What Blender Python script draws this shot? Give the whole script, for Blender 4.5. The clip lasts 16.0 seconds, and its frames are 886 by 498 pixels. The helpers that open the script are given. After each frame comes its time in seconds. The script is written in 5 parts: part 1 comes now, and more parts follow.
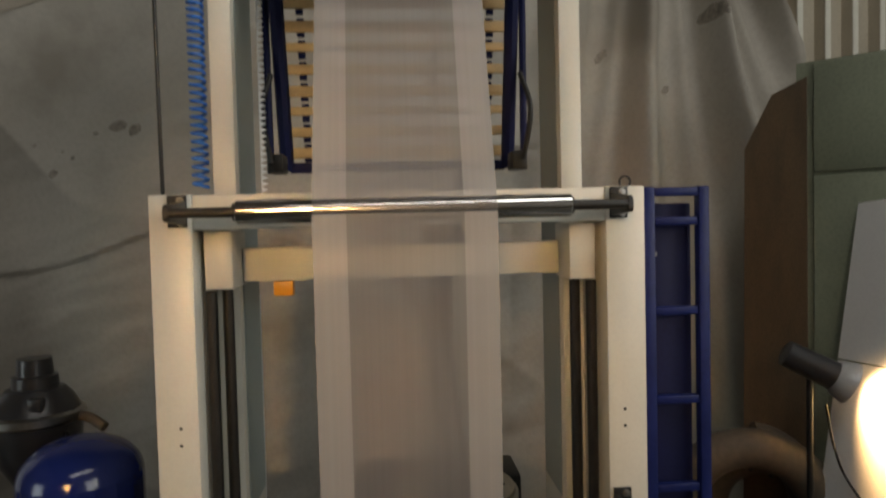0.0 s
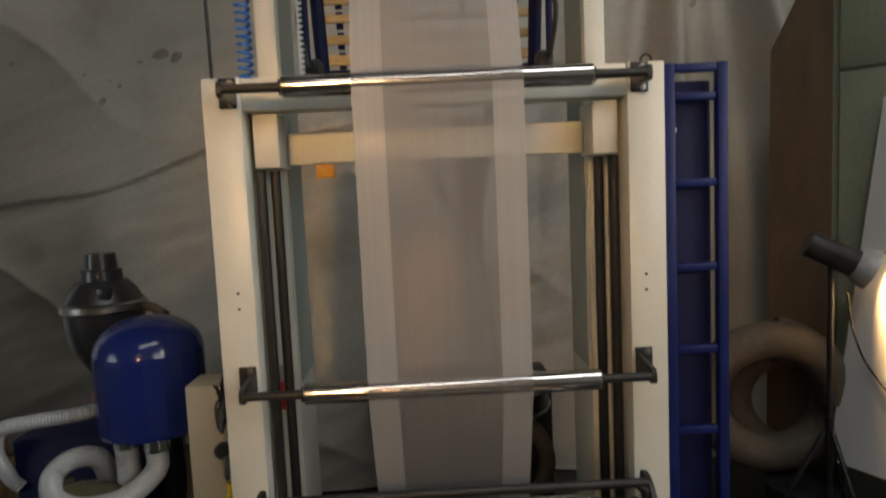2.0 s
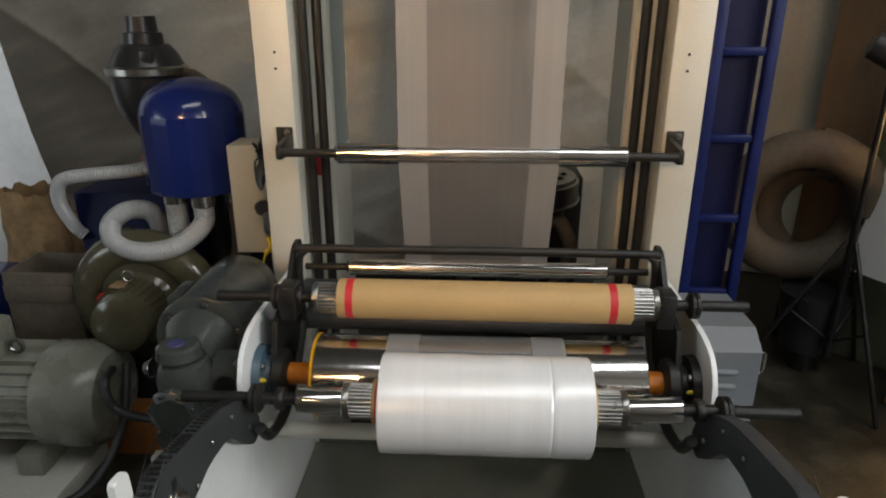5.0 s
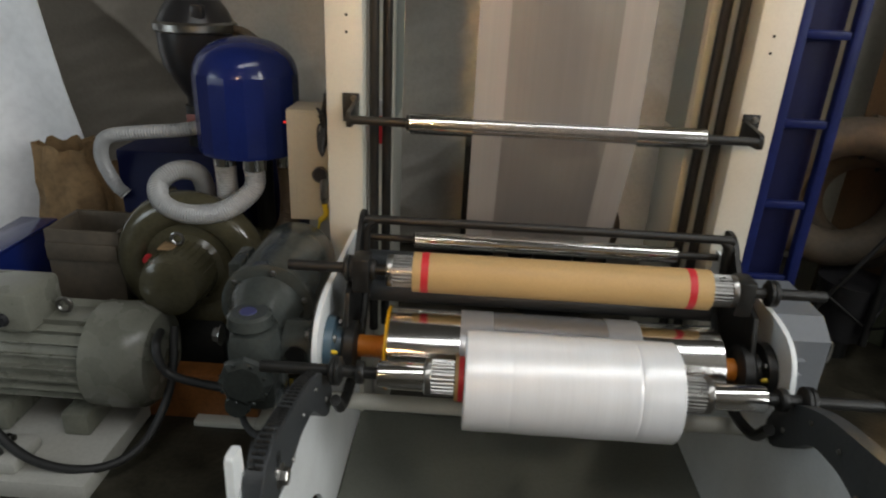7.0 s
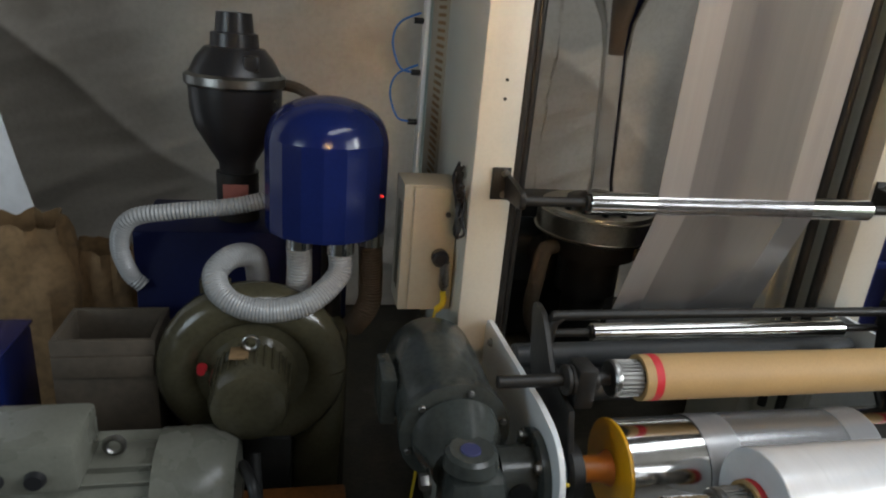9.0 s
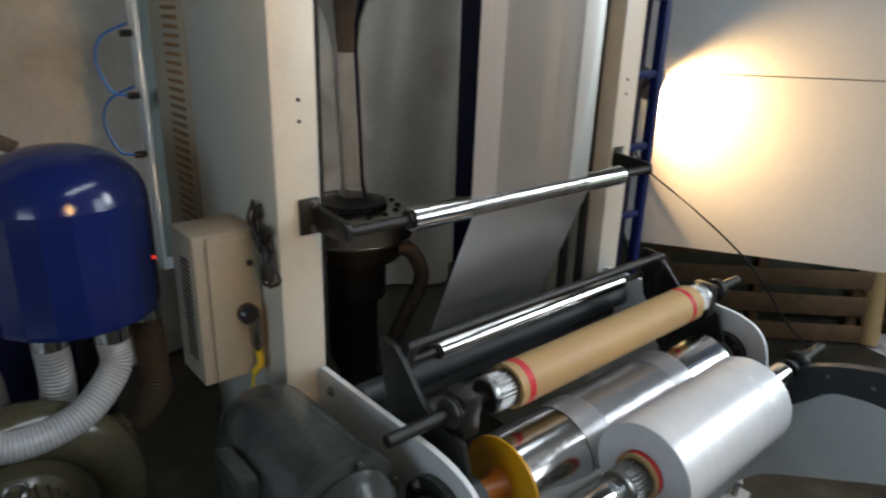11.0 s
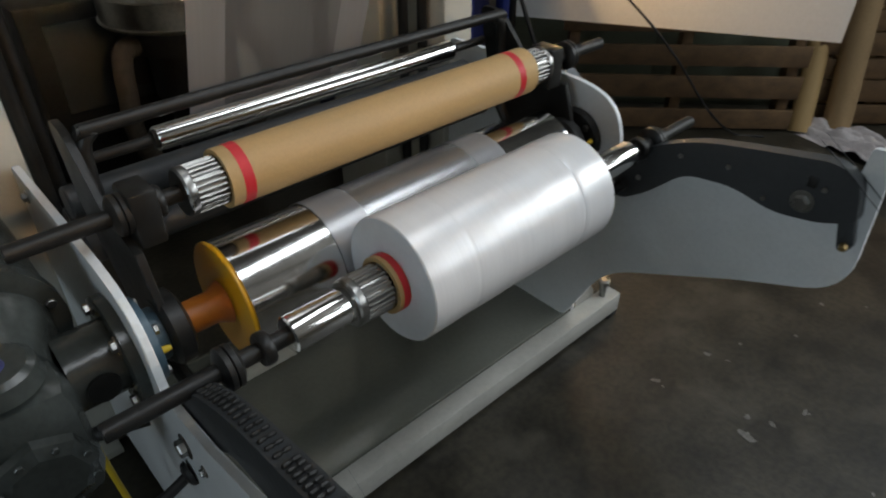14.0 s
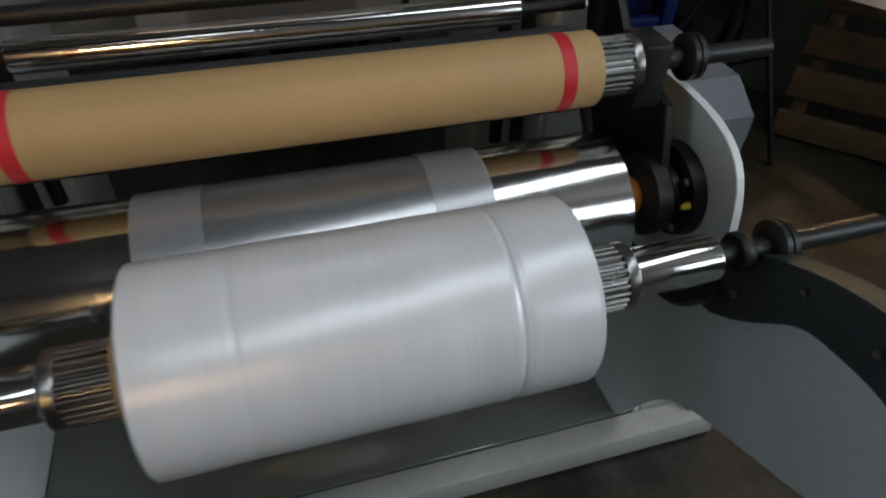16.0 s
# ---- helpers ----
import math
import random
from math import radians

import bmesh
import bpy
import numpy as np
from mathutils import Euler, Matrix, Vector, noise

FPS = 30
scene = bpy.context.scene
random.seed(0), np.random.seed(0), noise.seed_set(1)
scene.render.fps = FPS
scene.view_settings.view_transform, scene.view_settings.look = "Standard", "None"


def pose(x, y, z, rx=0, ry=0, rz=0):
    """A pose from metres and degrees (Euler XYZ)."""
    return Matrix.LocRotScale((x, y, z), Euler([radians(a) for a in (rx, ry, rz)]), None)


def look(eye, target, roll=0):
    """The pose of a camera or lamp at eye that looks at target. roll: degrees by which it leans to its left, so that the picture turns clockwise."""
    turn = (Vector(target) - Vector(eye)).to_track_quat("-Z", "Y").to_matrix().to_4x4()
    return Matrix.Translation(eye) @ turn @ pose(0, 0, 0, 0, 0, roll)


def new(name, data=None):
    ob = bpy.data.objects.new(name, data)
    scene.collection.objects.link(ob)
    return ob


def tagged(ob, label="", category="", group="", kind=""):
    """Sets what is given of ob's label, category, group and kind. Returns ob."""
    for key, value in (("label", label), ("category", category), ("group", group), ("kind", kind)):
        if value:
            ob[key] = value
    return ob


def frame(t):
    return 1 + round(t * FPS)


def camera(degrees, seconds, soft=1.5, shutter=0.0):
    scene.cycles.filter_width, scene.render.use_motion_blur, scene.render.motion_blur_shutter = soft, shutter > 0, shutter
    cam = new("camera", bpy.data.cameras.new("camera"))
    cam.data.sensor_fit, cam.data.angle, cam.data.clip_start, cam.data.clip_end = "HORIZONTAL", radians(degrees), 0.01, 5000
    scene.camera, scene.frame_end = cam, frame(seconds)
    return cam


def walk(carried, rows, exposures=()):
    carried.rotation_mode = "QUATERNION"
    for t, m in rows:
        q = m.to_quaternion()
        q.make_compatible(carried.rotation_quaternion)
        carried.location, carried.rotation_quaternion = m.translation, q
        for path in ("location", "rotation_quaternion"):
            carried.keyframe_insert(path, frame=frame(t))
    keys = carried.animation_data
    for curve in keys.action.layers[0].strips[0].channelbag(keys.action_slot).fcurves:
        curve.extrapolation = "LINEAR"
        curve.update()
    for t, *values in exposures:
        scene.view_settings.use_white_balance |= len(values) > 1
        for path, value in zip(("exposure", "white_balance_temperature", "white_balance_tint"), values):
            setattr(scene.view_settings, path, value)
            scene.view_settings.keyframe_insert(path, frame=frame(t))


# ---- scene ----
cam = camera(68.0, 16.0, soft=2.0, shutter=0.3)
PATH = [
    # t, x, y, z, pitch, roll, yaw
    (0, -0.023, 0.099, 1.745, -2.01, 1.36, -4.27),
    (0.5, -0.032, -0.018, 1.719, 6.75, 2.50, -2.63),
    (1, -0.060, -0.060, 1.732, 8.30, 1.92, -1.06),
    (1.5, -0.045, -0.026, 1.650, 2.56, 2.67, -1.36),
    (2, -0.039, -0.032, 1.533, -5.29, 2.57, -1.63),
    (2.5, 0.004, -0.048, 1.520, -12.26, 1.80, 1.27),
    (3, 0.004, -0.061, 1.495, -15.41, 0.78, 2.50),
    (3.5, 0.004, -0.082, 1.473, -17.21, 0.16, 2.18),
    (4, -0.000, -0.086, 1.444, -19.15, 0.03, 2.48),
    (6.5, -0.093, -0.110, 1.389, -21.76, -0.61, 2.77),
    (7, -0.204, -0.074, 1.408, -23.28, -2.53, 2.92),
    (7.5, -0.383, 0.022, 1.449, -23.41, -1.17, 4.21),
    (8, -0.600, 0.064, 1.396, -22.40, -3.78, 0.93),
    (10.5, -1.199, 0.516, 1.444, -17.70, -0.81, -32.54),
    (11, -1.146, 0.520, 1.440, -19.40, -1.56, -40.40),
    (11.5, -1.069, 0.462, 1.353, -22.68, 0.26, -49.69),
    (12, -1.022, 0.427, 1.320, -25.13, -0.60, -54.62),
    (12.5, -0.996, 0.381, 1.314, -27.82, 0.30, -56.74),
    (13, -0.918, 0.342, 1.317, -29.17, 1.94, -49.91),
    (13.5, -0.763, 0.323, 1.274, -32.04, 2.50, -47.66),
    (14, -0.644, 0.432, 1.241, -35.32, -0.14, -42.56),
    (14.5, -0.530, 0.488, 1.202, -38.75, 2.47, -36.74),
    (15, -0.374, 0.523, 1.160, -40.37, -1.65, -26.16),
    (15.5, -0.195, 0.518, 1.163, -40.39, 0.85, -19.40),
    (16, -0.041, 0.612, 1.137, -41.96, -1.47, -16.47),
]
EXPOSURES = [(0.0, -0.64, 7500, 12), (0.5, -0.58, 7400, 12), (1.0, -0.60, 7200, 12), (1.5, -0.58, 7400, 12), (2.0, -0.52, 7250, 12), (3.0, -0.16, 7150, 12), (4.2, -0.16, 7100, 12), (6.5, -0.17, 7250, 12),
             (8.0, -0.20, 6650, 11), (10.3, -0.12, 6600, 10), (11.0, -0.18, 6300, 10), (12.5, -0.24, 6100, 10), (13.0, -0.35, 6300, 10), (14.0, -0.40, 6600, 10), (15.0, -0.58, 6600, 11), (16.0, -0.87, 6300, 10)]
walk(cam, [(t, pose(x, y, z, 90 + pitch, roll, yaw)) for t, x, y, z, pitch, roll, yaw in PATH], EXPOSURES)

# ---- world and light ----
world = bpy.data.worlds.new("world")
scene.world = world
world.use_nodes = True
sky = world.node_tree.nodes.new("ShaderNodeTexSky")
sky.sky_type, sky.sun_disc = "NISHITA", False
sky.sun_elevation, sky.sun_rotation = radians(40), radians(200)
world.node_tree.links.new(sky.outputs[0], world.node_tree.nodes["Background"].inputs[0])
world.node_tree.nodes["Background"].inputs[1].default_value = 0.05


def area_lamp(name, eye, target, width, height, watts, colour):
    data = bpy.data.lights.new(name, "AREA")
    data.shape, data.size, data.size_y, data.energy, data.color = "RECTANGLE", width, height, watts, colour
    ob = new(name, data)
    ob.matrix_world = look(eye, target)
    return ob


DAY = (0.86, 0.93, 1.0)
# a long rooflight that runs slantwise over the hall, a gate, a side window, a high front window and an added warm fill
# lamp at the front wall
ROOF_MID, ROOF_LONG, ROOF_WIDE = (1.05, -0.55), 5.2, 0.8
roof_lamp = area_lamp("daylight_roof", (*ROOF_MID, 4.98), (*ROOF_MID, 0), ROOF_LONG, ROOF_WIDE, 118, DAY)
roof_lamp.matrix_world = pose(*ROOF_MID, 4.98, 0, 0, 45)
gate = area_lamp("daylight_gate", (4.78, -2.1, 3.6), (0, -2.1, 3.6), 2.3, 1.9, 185, DAY)
gate.data.spread = radians(122)
FRONT_X, FRONT_Z = (2.5, 4.6), (1.9, 3.8)
area_lamp("daylight_front", (3.55, -3.56, 2.85), (3.55, 0, 2.85), 2.05, 1.85, 78, DAY)
area_lamp("daylight_side", (-4.22, -0.35, 1.45), (-0.8, 1.9, 1.1), 1.3, 1.3, 30, (0.72, 0.88, 1.0))
# unseen fill, added to warm the upper film and tie bar, narrowed by its spread
WARM_EYE = (-1.0, -3.30, 2.65)
warm = area_lamp("added_warm_fill", WARM_EYE, (-0.14, 1.6, 1.68), 0.36, 0.16, 5.5, (1.0, 0.60, 0.27))
warm.data.spread = radians(30)
flood = bpy.data.lights.new("flood_bulb", "SPOT")
flood.energy, flood.color, flood.spot_size, flood.spot_blend, flood.shadow_soft_size = 120, (1.0, 0.62, 0.27), radians(135), 1.0, 0.03
FLOOD_EYE, FLOOD_AIM = Vector((1.475, 2.185, 1.17)), Vector((1.62, 1.98, 1.07))
new("flood_bulb", flood).matrix_world = look(FLOOD_EYE, FLOOD_AIM)


# ---- materials ----
def material(name, colour, rough=0.5, metal=0.0, vary=0.12, scale=8.0, bump=0.05, fine=90.0, spots=None, spot_scale=3.0, stretch=(1, 1, 1), alpha=1.0):
    """A principled surface with colour variation at two scales, a fine relief and, if asked for, stains of a second colour."""
    m = bpy.data.materials.new(name)
    m.use_nodes = True
    nodes, links = m.node_tree.nodes, m.node_tree.links
    p = nodes["Principled BSDF"]
    coord = nodes.new("ShaderNodeTexCoord")
    mapping = nodes.new("ShaderNodeMapping")
    mapping.inputs["Scale"].default_value = stretch
    links.new(coord.outputs["Object"], mapping.inputs[0])

    def noise_tex(s, detail=4):
        n = nodes.new("ShaderNodeTexNoise")
        n.inputs["Scale"].default_value, n.inputs["Detail"].default_value = s, detail
        links.new(mapping.outputs[0], n.inputs["Vector"])
        return n

    big, small = noise_tex(scale), noise_tex(fine, 2)
    ramp = nodes.new("ShaderNodeValToRGB")
    lo, hi = [c * (1 - vary) for c in colour], [min(1, c * (1 + vary)) for c in colour]
    ramp.color_ramp.elements[0].position, ramp.color_ramp.elements[1].position = 0.3, 0.7
    ramp.color_ramp.elements[0].color, ramp.color_ramp.elements[1].color = (*lo, 1), (*hi, 1)
    links.new(big.outputs["Fac"], ramp.inputs[0])
    colour_out = ramp.outputs[0]
    mix = nodes.new("ShaderNodeMix")
    mix.data_type, mix.blend_type = "RGBA", "MULTIPLY"
    mix.inputs["Factor"].default_value = min(1.0, vary * 2)
    links.new(colour_out, mix.inputs["A"])
    links.new(small.outputs["Color"], mix.inputs["B"])
    grain = nodes.new("ShaderNodeValToRGB")
    grain.color_ramp.elements[0].color, grain.color_ramp.elements[1].color = (0.6, 0.6, 0.6, 1), (1, 1, 1, 1)
    grain.color_ramp.elements[0].position, grain.color_ramp.elements[1].position = 0.3, 0.6
    links.new(small.outputs["Fac"], grain.inputs[0])
    links.new(grain.outputs[0], mix.inputs["B"])
    colour_out = mix.outputs["Result"]
    if spots:
        stain = noise_tex(spot_scale, 6)
        cut = nodes.new("ShaderNodeValToRGB")
        cut.color_ramp.elements[0].position, cut.color_ramp.elements[1].position = 0.56, 0.70
        links.new(stain.outputs["Fac"], cut.inputs[0])
        over = nodes.new("ShaderNodeMix")
        over.data_type = "RGBA"
        links.new(cut.outputs[0], over.inputs["Factor"])
        links.new(colour_out, over.inputs["A"])
        over.inputs["B"].default_value = (*spots, 1)
        colour_out = over.outputs["Result"]
    links.new(colour_out, p.inputs["Base Color"])
    rough_map = nodes.new("ShaderNodeMapRange")
    rough_map.inputs["To Min"].default_value, rough_map.inputs["To Max"].default_value = max(0.03, rough * 0.75), min(1, rough * 1.25)
    links.new(big.outputs["Fac"], rough_map.inputs[0])
    links.new(rough_map.outputs[0], p.inputs["Roughness"])
    p.inputs["Metallic"].default_value, p.inputs["Alpha"].default_value = metal, alpha
    if bump:
        b = nodes.new("ShaderNodeBump")
        b.inputs["Strength"].default_value, b.inputs["Distance"].default_value = bump, 0.01
        links.new(small.outputs["Fac"], b.inputs["Height"])
        links.new(b.outputs[0], p.inputs["Normal"])
    return m


M = {
    "concrete": material("concrete", (0.032, 0.028, 0.0185), 0.46, vary=0.5, scale=7.5, bump=0.14, fine=60, spots=(0.058, 0.052, 0.038), spot_scale=5.5),
    "cream": material("cream_paint", (0.55, 0.54, 0.475), 0.35, vary=0.05, scale=5, bump=0.02, fine=140),
    "white_paint": material("white_paint", (0.83, 0.85, 0.85), 0.35, vary=0.06, scale=6, bump=0.02, fine=140),
    "chrome": material("chrome", (0.66, 0.65, 0.63), 0.13, 1.0, vary=0.05, scale=6, bump=0.012, fine=40, stretch=(12, 1, 1)),
    "steel": material("bright_steel", (0.32, 0.315, 0.30), 0.30, 1.0, vary=0.15, scale=20, bump=0.03),
    "black_iron": material("blackened_iron", (0.022, 0.022, 0.021), 0.42, 0.4, vary=0.25, scale=20, bump=0.05),
    "dark_grey": material("dark_grey_paint", (0.038, 0.042, 0.045), 0.5, vary=0.15, scale=8, bump=0.05),
    "blue": material("blue_enamel", (0.008, 0.018, 0.115), 0.16, vary=0.10, scale=5, bump=0.015, fine=120),
    "navy": material("navy_paint", (0.004, 0.007, 0.045), 0.55, vary=0.2, scale=5, bump=0.03),
    "rail_blue": material("ladder_blue", (0.007, 0.014, 0.085), 0.4, vary=0.2, scale=12, bump=0.04),
    "rack_blue": material("rack_blue", (0.035, 0.09, 0.42), 0.4, vary=0.12, scale=6, bump=0.03),
    "kraft": material("kraft_paper", (0.46, 0.31, 0.135), 0.55, vary=0.08, scale=5, bump=0.03, fine=200),
    "red": material("red_print", (0.55, 0.02, 0.03), 0.5, vary=0.06),
    "yellow": material("yellow_enamel", (0.72, 0.36, 0.01), 0.35, vary=0.06, bump=0.02),
    "orange": material("orange_paint", (0.46, 0.14, 0.012), 0.4, vary=0.12, bump=0.03),
    "roll_white": material("wound_film", (0.80, 0.81, 0.82), 0.34, vary=0.04, scale=3, bump=0.04, fine=25, stretch=(9, 0.6, 0.6)),
    "roll_end": material("wound_film_edge", (0.72, 0.76, 0.80), 0.5, vary=0.04, scale=20, bump=0.03),
    "grey_motor": material("grey_green_motor_paint", (0.19, 0.19, 0.155), 0.28, vary=0.14, scale=9, bump=0.05),
    "gear_grey": material("blue_grey_gearbox_paint", (0.047, 0.053, 0.049), 0.22, vary=0.2, scale=12, bump=0.06),
    "olive": material("olive_blower_paint", (0.072, 0.064, 0.038), 0.18, vary=0.2, scale=9, bump=0.04),
    "rubber": material("black_rubber", (0.018, 0.018, 0.018), 0.5, vary=0.2, bump=0.04),
    "hose": material("white_ribbed_hose", (0.36, 0.36, 0.355), 0.3, vary=0.10, scale=9, bump=0.03),
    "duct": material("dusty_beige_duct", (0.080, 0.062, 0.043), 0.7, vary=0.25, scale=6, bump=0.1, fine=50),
    "wood": material("pale_slat_wood", (0.55, 0.36, 0.16), 0.5, vary=0.2, scale=5, bump=0.06, stretch=(1, 6, 6)),
    "pallet": material("old_pallet_wood", (0.15, 0.088, 0.040), 0.75, vary=0.3, scale=5, bump=0.15, stretch=(1, 5, 5)),
    "ply": material("plywood", (0.52, 0.36, 0.18), 0.6, vary=0.18, scale=4, bump=0.05, stretch=(5, 5, 0.7)),
    "card": material("cardboard", (0.36, 0.24, 0.12), 0.75, vary=0.1, scale=4, bump=0.04),
    "brown_board": material("brown_hardboard", (0.092, 0.058, 0.029), 0.7, vary=0.3, scale=3, bump=0.06, stretch=(3, 3, 1)),
    "sheet": material("grey_dust_sheet", (0.42, 0.385, 0.33), 0.7, vary=0.10, scale=1.6, bump=0.06, fine=45, spots=(0.31, 0.275, 0.23), spot_scale=1.7),
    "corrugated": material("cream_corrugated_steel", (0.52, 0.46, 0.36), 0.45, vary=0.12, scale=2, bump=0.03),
    "green_wall": material("green_wall_panel", (0.215, 0.235, 0.165), 0.6, vary=0.18, scale=2.5, bump=0.05),
    # paler copy of the cladding cream: light on the rib faces, put into colour
    "lit_rib_cream": material("lit_cream_steel", (0.84, 0.81, 0.72), 0.4, vary=0.08, scale=3, bump=0.02),
    "smudge": material("grimy_cloth", (0.27, 0.24, 0.20), 0.9, vary=0.3, scale=30, bump=0.1),
    "hem": material("brown_edge_tape", (0.36, 0.31, 0.25), 0.75, vary=0.15, scale=3, bump=0.08),
    "floor_spot": material("trodden_pale_paint", (0.17, 0.165, 0.15), 0.7, vary=0.3, scale=60, bump=0.1),
    "plain_wall": material("grey_plaster", (0.13, 0.12, 0.105), 0.8, vary=0.2, scale=2, bump=0.1),
    "board": material("white_board", (0.80, 0.80, 0.79), 0.55, vary=0.05, scale=2.0, bump=0.03),
    "beige_box": material("beige_enclosure", (0.37, 0.335, 0.26), 0.5, vary=0.06, bump=0.02),
    "grey_box": material("light_grey_enclosure", (0.15, 0.162, 0.178), 0.45, vary=0.06, bump=0.02),
    "green_grey": material("green_grey_panel", (0.25, 0.29, 0.27), 0.4, vary=0.08, bump=0.02),
    "sack": material("brown_paper_sack", (0.26, 0.16, 0.075), 0.8, vary=0.25, scale=10, bump=0.2, fine=40),
    "rag": material("crumpled_white_plastic", (0.52, 0.48, 0.47), 0.5, vary=0.15, scale=9, bump=0.1),
    "wrap": material("glossy_stretch_wrap", (0.45, 0.45, 0.43), 0.18, vary=0.25, scale=14, bump=0.3, fine=30),
    "black_plastic": material("black_plastic", (0.02, 0.02, 0.022), 0.3, vary=0.15, bump=0.02),
    "blue_coil": material("blue_coil_hose", (0.02, 0.14, 0.50), 0.3, vary=0.08, bump=0.0),
    "amber": material("amber_plastic", (0.55, 0.24, 0.02), 0.3, vary=0.05, bump=0.0),
    "brass": material("brass", (0.45, 0.33, 0.15), 0.3, 1.0, vary=0.1, bump=0.02),
    "pan": material("polished_grey_sheet", (0.21, 0.215, 0.185), 0.15, 0.35, vary=0.10, scale=3, bump=0.01),
    "plastic_sheet": material("white_plastic_sheet", (0.86, 0.86, 0.87), 0.40, vary=0.08, scale=2.5, bump=0.08, fine=30),
    "die_steel": material("browned_die_steel", (0.50, 0.47, 0.41), 0.30, 1.0, vary=0.2, scale=9, bump=0.03),
    "rust_paint": material("worn_orange_brown_paint", (0.24, 0.085, 0.02), 0.55, vary=0.3, scale=7, bump=0.1),
    "beam_white": material("dull_white_paint", (0.46, 0.45, 0.41), 0.35, vary=0.1, scale=6, bump=0.02),
    "cable_yellow": material("yellow_cable", (0.6, 0.42, 0.02), 0.45, vary=0.05, bump=0.0),
    "flange_blue": material("blue_grey_flange_paint", (0.055, 0.095, 0.125), 0.35, vary=0.15, bump=0.03),
    "label_red": material("faded_red_label", (0.36, 0.12, 0.10), 0.5, vary=0.15),
    "label_blue": material("blue_name_plate", (0.04, 0.045, 0.13), 0.4, vary=0.05, bump=0.0),
}


for dull in ("navy", "rail_blue"):
    M[dull].node_tree.nodes["Principled BSDF"].inputs["Specular IOR Level"].default_value = 0.2


def glow_material(name, colour, strength):
    m = bpy.data.materials.new(name)
    m.use_nodes = True
    p = m.node_tree.nodes["Principled BSDF"]
    p.inputs["Base Color"].default_value = (*colour, 1)
    p.inputs["Emission Color"].default_value, p.inputs["Emission Strength"].default_value = (*colour, 1), strength
    return m


def film_material(name, veil, rough, ior=1.38, milk_grey=0.8):
    """Clear film: mostly see-through, with a milky veil and a sheen that grows at grazing angles, drawn into fine upright streaks."""
    m = bpy.data.materials.new(name)
    m.use_nodes = True
    nodes, links = m.node_tree.nodes, m.node_tree.links
    nodes.remove(nodes["Principled BSDF"])
    clear, milk, sheen = nodes.new("ShaderNodeBsdfTransparent"), nodes.new("ShaderNodeBsdfDiffuse"), nodes.new("ShaderNodeBsdfGlossy")
    glow = nodes.new("ShaderNodeBsdfTranslucent")
    milk.inputs["Color"].default_value = glow.inputs["Color"].default_value = (milk_grey, milk_grey, milk_grey * 1.02, 1)
    clear.inputs["Color"].default_value = (0.93, 0.93, 0.94, 1)
    sheen.inputs["Roughness"].default_value = rough
    coord, mapping, streak = nodes.new("ShaderNodeTexCoord"), nodes.new("ShaderNodeMapping"), nodes.new("ShaderNodeTexNoise")
    mapping.inputs["Scale"].default_value = (130, 4, 0.6)
    streak.inputs["Scale"].default_value, streak.inputs["Detail"].default_value = 1.0, 3
    links.new(coord.outputs["Object"], mapping.inputs[0])
    links.new(mapping.outputs[0], streak.inputs["Vector"])
    level = nodes.new("ShaderNodeMapRange")
    level.inputs["From Min"].default_value, level.inputs["From Max"].default_value = 0.35, 0.75
    level.inputs["To Min"].default_value, level.inputs["To Max"].default_value = veil * 0.98, veil * 1.04
    links.new(streak.outputs["Fac"], level.inputs[0])
    bump = nodes.new("ShaderNodeBump")
    bump.inputs["Strength"].default_value, bump.inputs["Distance"].default_value = 0.03, 0.002
    links.new(streak.outputs["Fac"], bump.inputs["Height"])
    links.new(bump.outputs[0], sheen.inputs["Normal"])
    both, body, top = nodes.new("ShaderNodeMixShader"), nodes.new("ShaderNodeMixShader"), nodes.new("ShaderNodeMixShader")
    both.inputs[0].default_value = 0.45
    links.new(milk.outputs[0], both.inputs[1])
    links.new(glow.outputs[0], both.inputs[2])
    links.new(level.outputs[0], body.inputs[0])
    links.new(clear.outputs[0], body.inputs[1])
    links.new(both.outputs[0], body.inputs[2])
    fresnel = nodes.new("ShaderNodeFresnel")
    fresnel.inputs["IOR"].default_value = ior
    links.new(fresnel.outputs[0], top.inputs[0])
    links.new(body.outputs[0], top.inputs[1])
    links.new(sheen.outputs[0], top.inputs[2])
    links.new(top.outputs[0], nodes["Material Output"].inputs["Surface"])
    return m


M["film"] = film_material("clear_film", 0.50, 0.38, 1.22, 0.38)
M["film_fold"] = film_material("folded_clear_film", 0.38, 0.38, 1.25, 0.70)
M["roller_film"] = film_material("film_on_chrome", 0.12, 0.20, 3.2)
coat = M["roll_white"].node_tree.nodes["Principled BSDF"]
coat.inputs["Coat Weight"].default_value, coat.inputs["Coat Roughness"].default_value, coat.inputs["Coat IOR"].default_value = 1.0, 0.30, 2.0
M["wrap_film"] = film_material("film_on_steel", 0.30, 0.26, 4.0)
M["wrap_fold"] = film_material("folded_film_on_steel", 0.52, 0.28, 3.0)
M["thin_film"] = film_material("thin_bubble_film", 0.10, 0.15)
M["bulb"] = glow_material("lamp_glass", (1.0, 0.72, 0.38), 12.0)
M["red_led"] = glow_material("red_indicator", (1.0, 0.05, 0.04), 0.7)

# ---- building helpers ----
BASE = {}


def thing(name, at, label, category, group="", kind=""):
    """A top-level Empty at the base of a thing."""
    ob = new(name)
    ob.empty_display_size = 0.05
    ob.location = at
    BASE[ob] = Vector(at)
    return tagged(ob, label, category, group, kind)


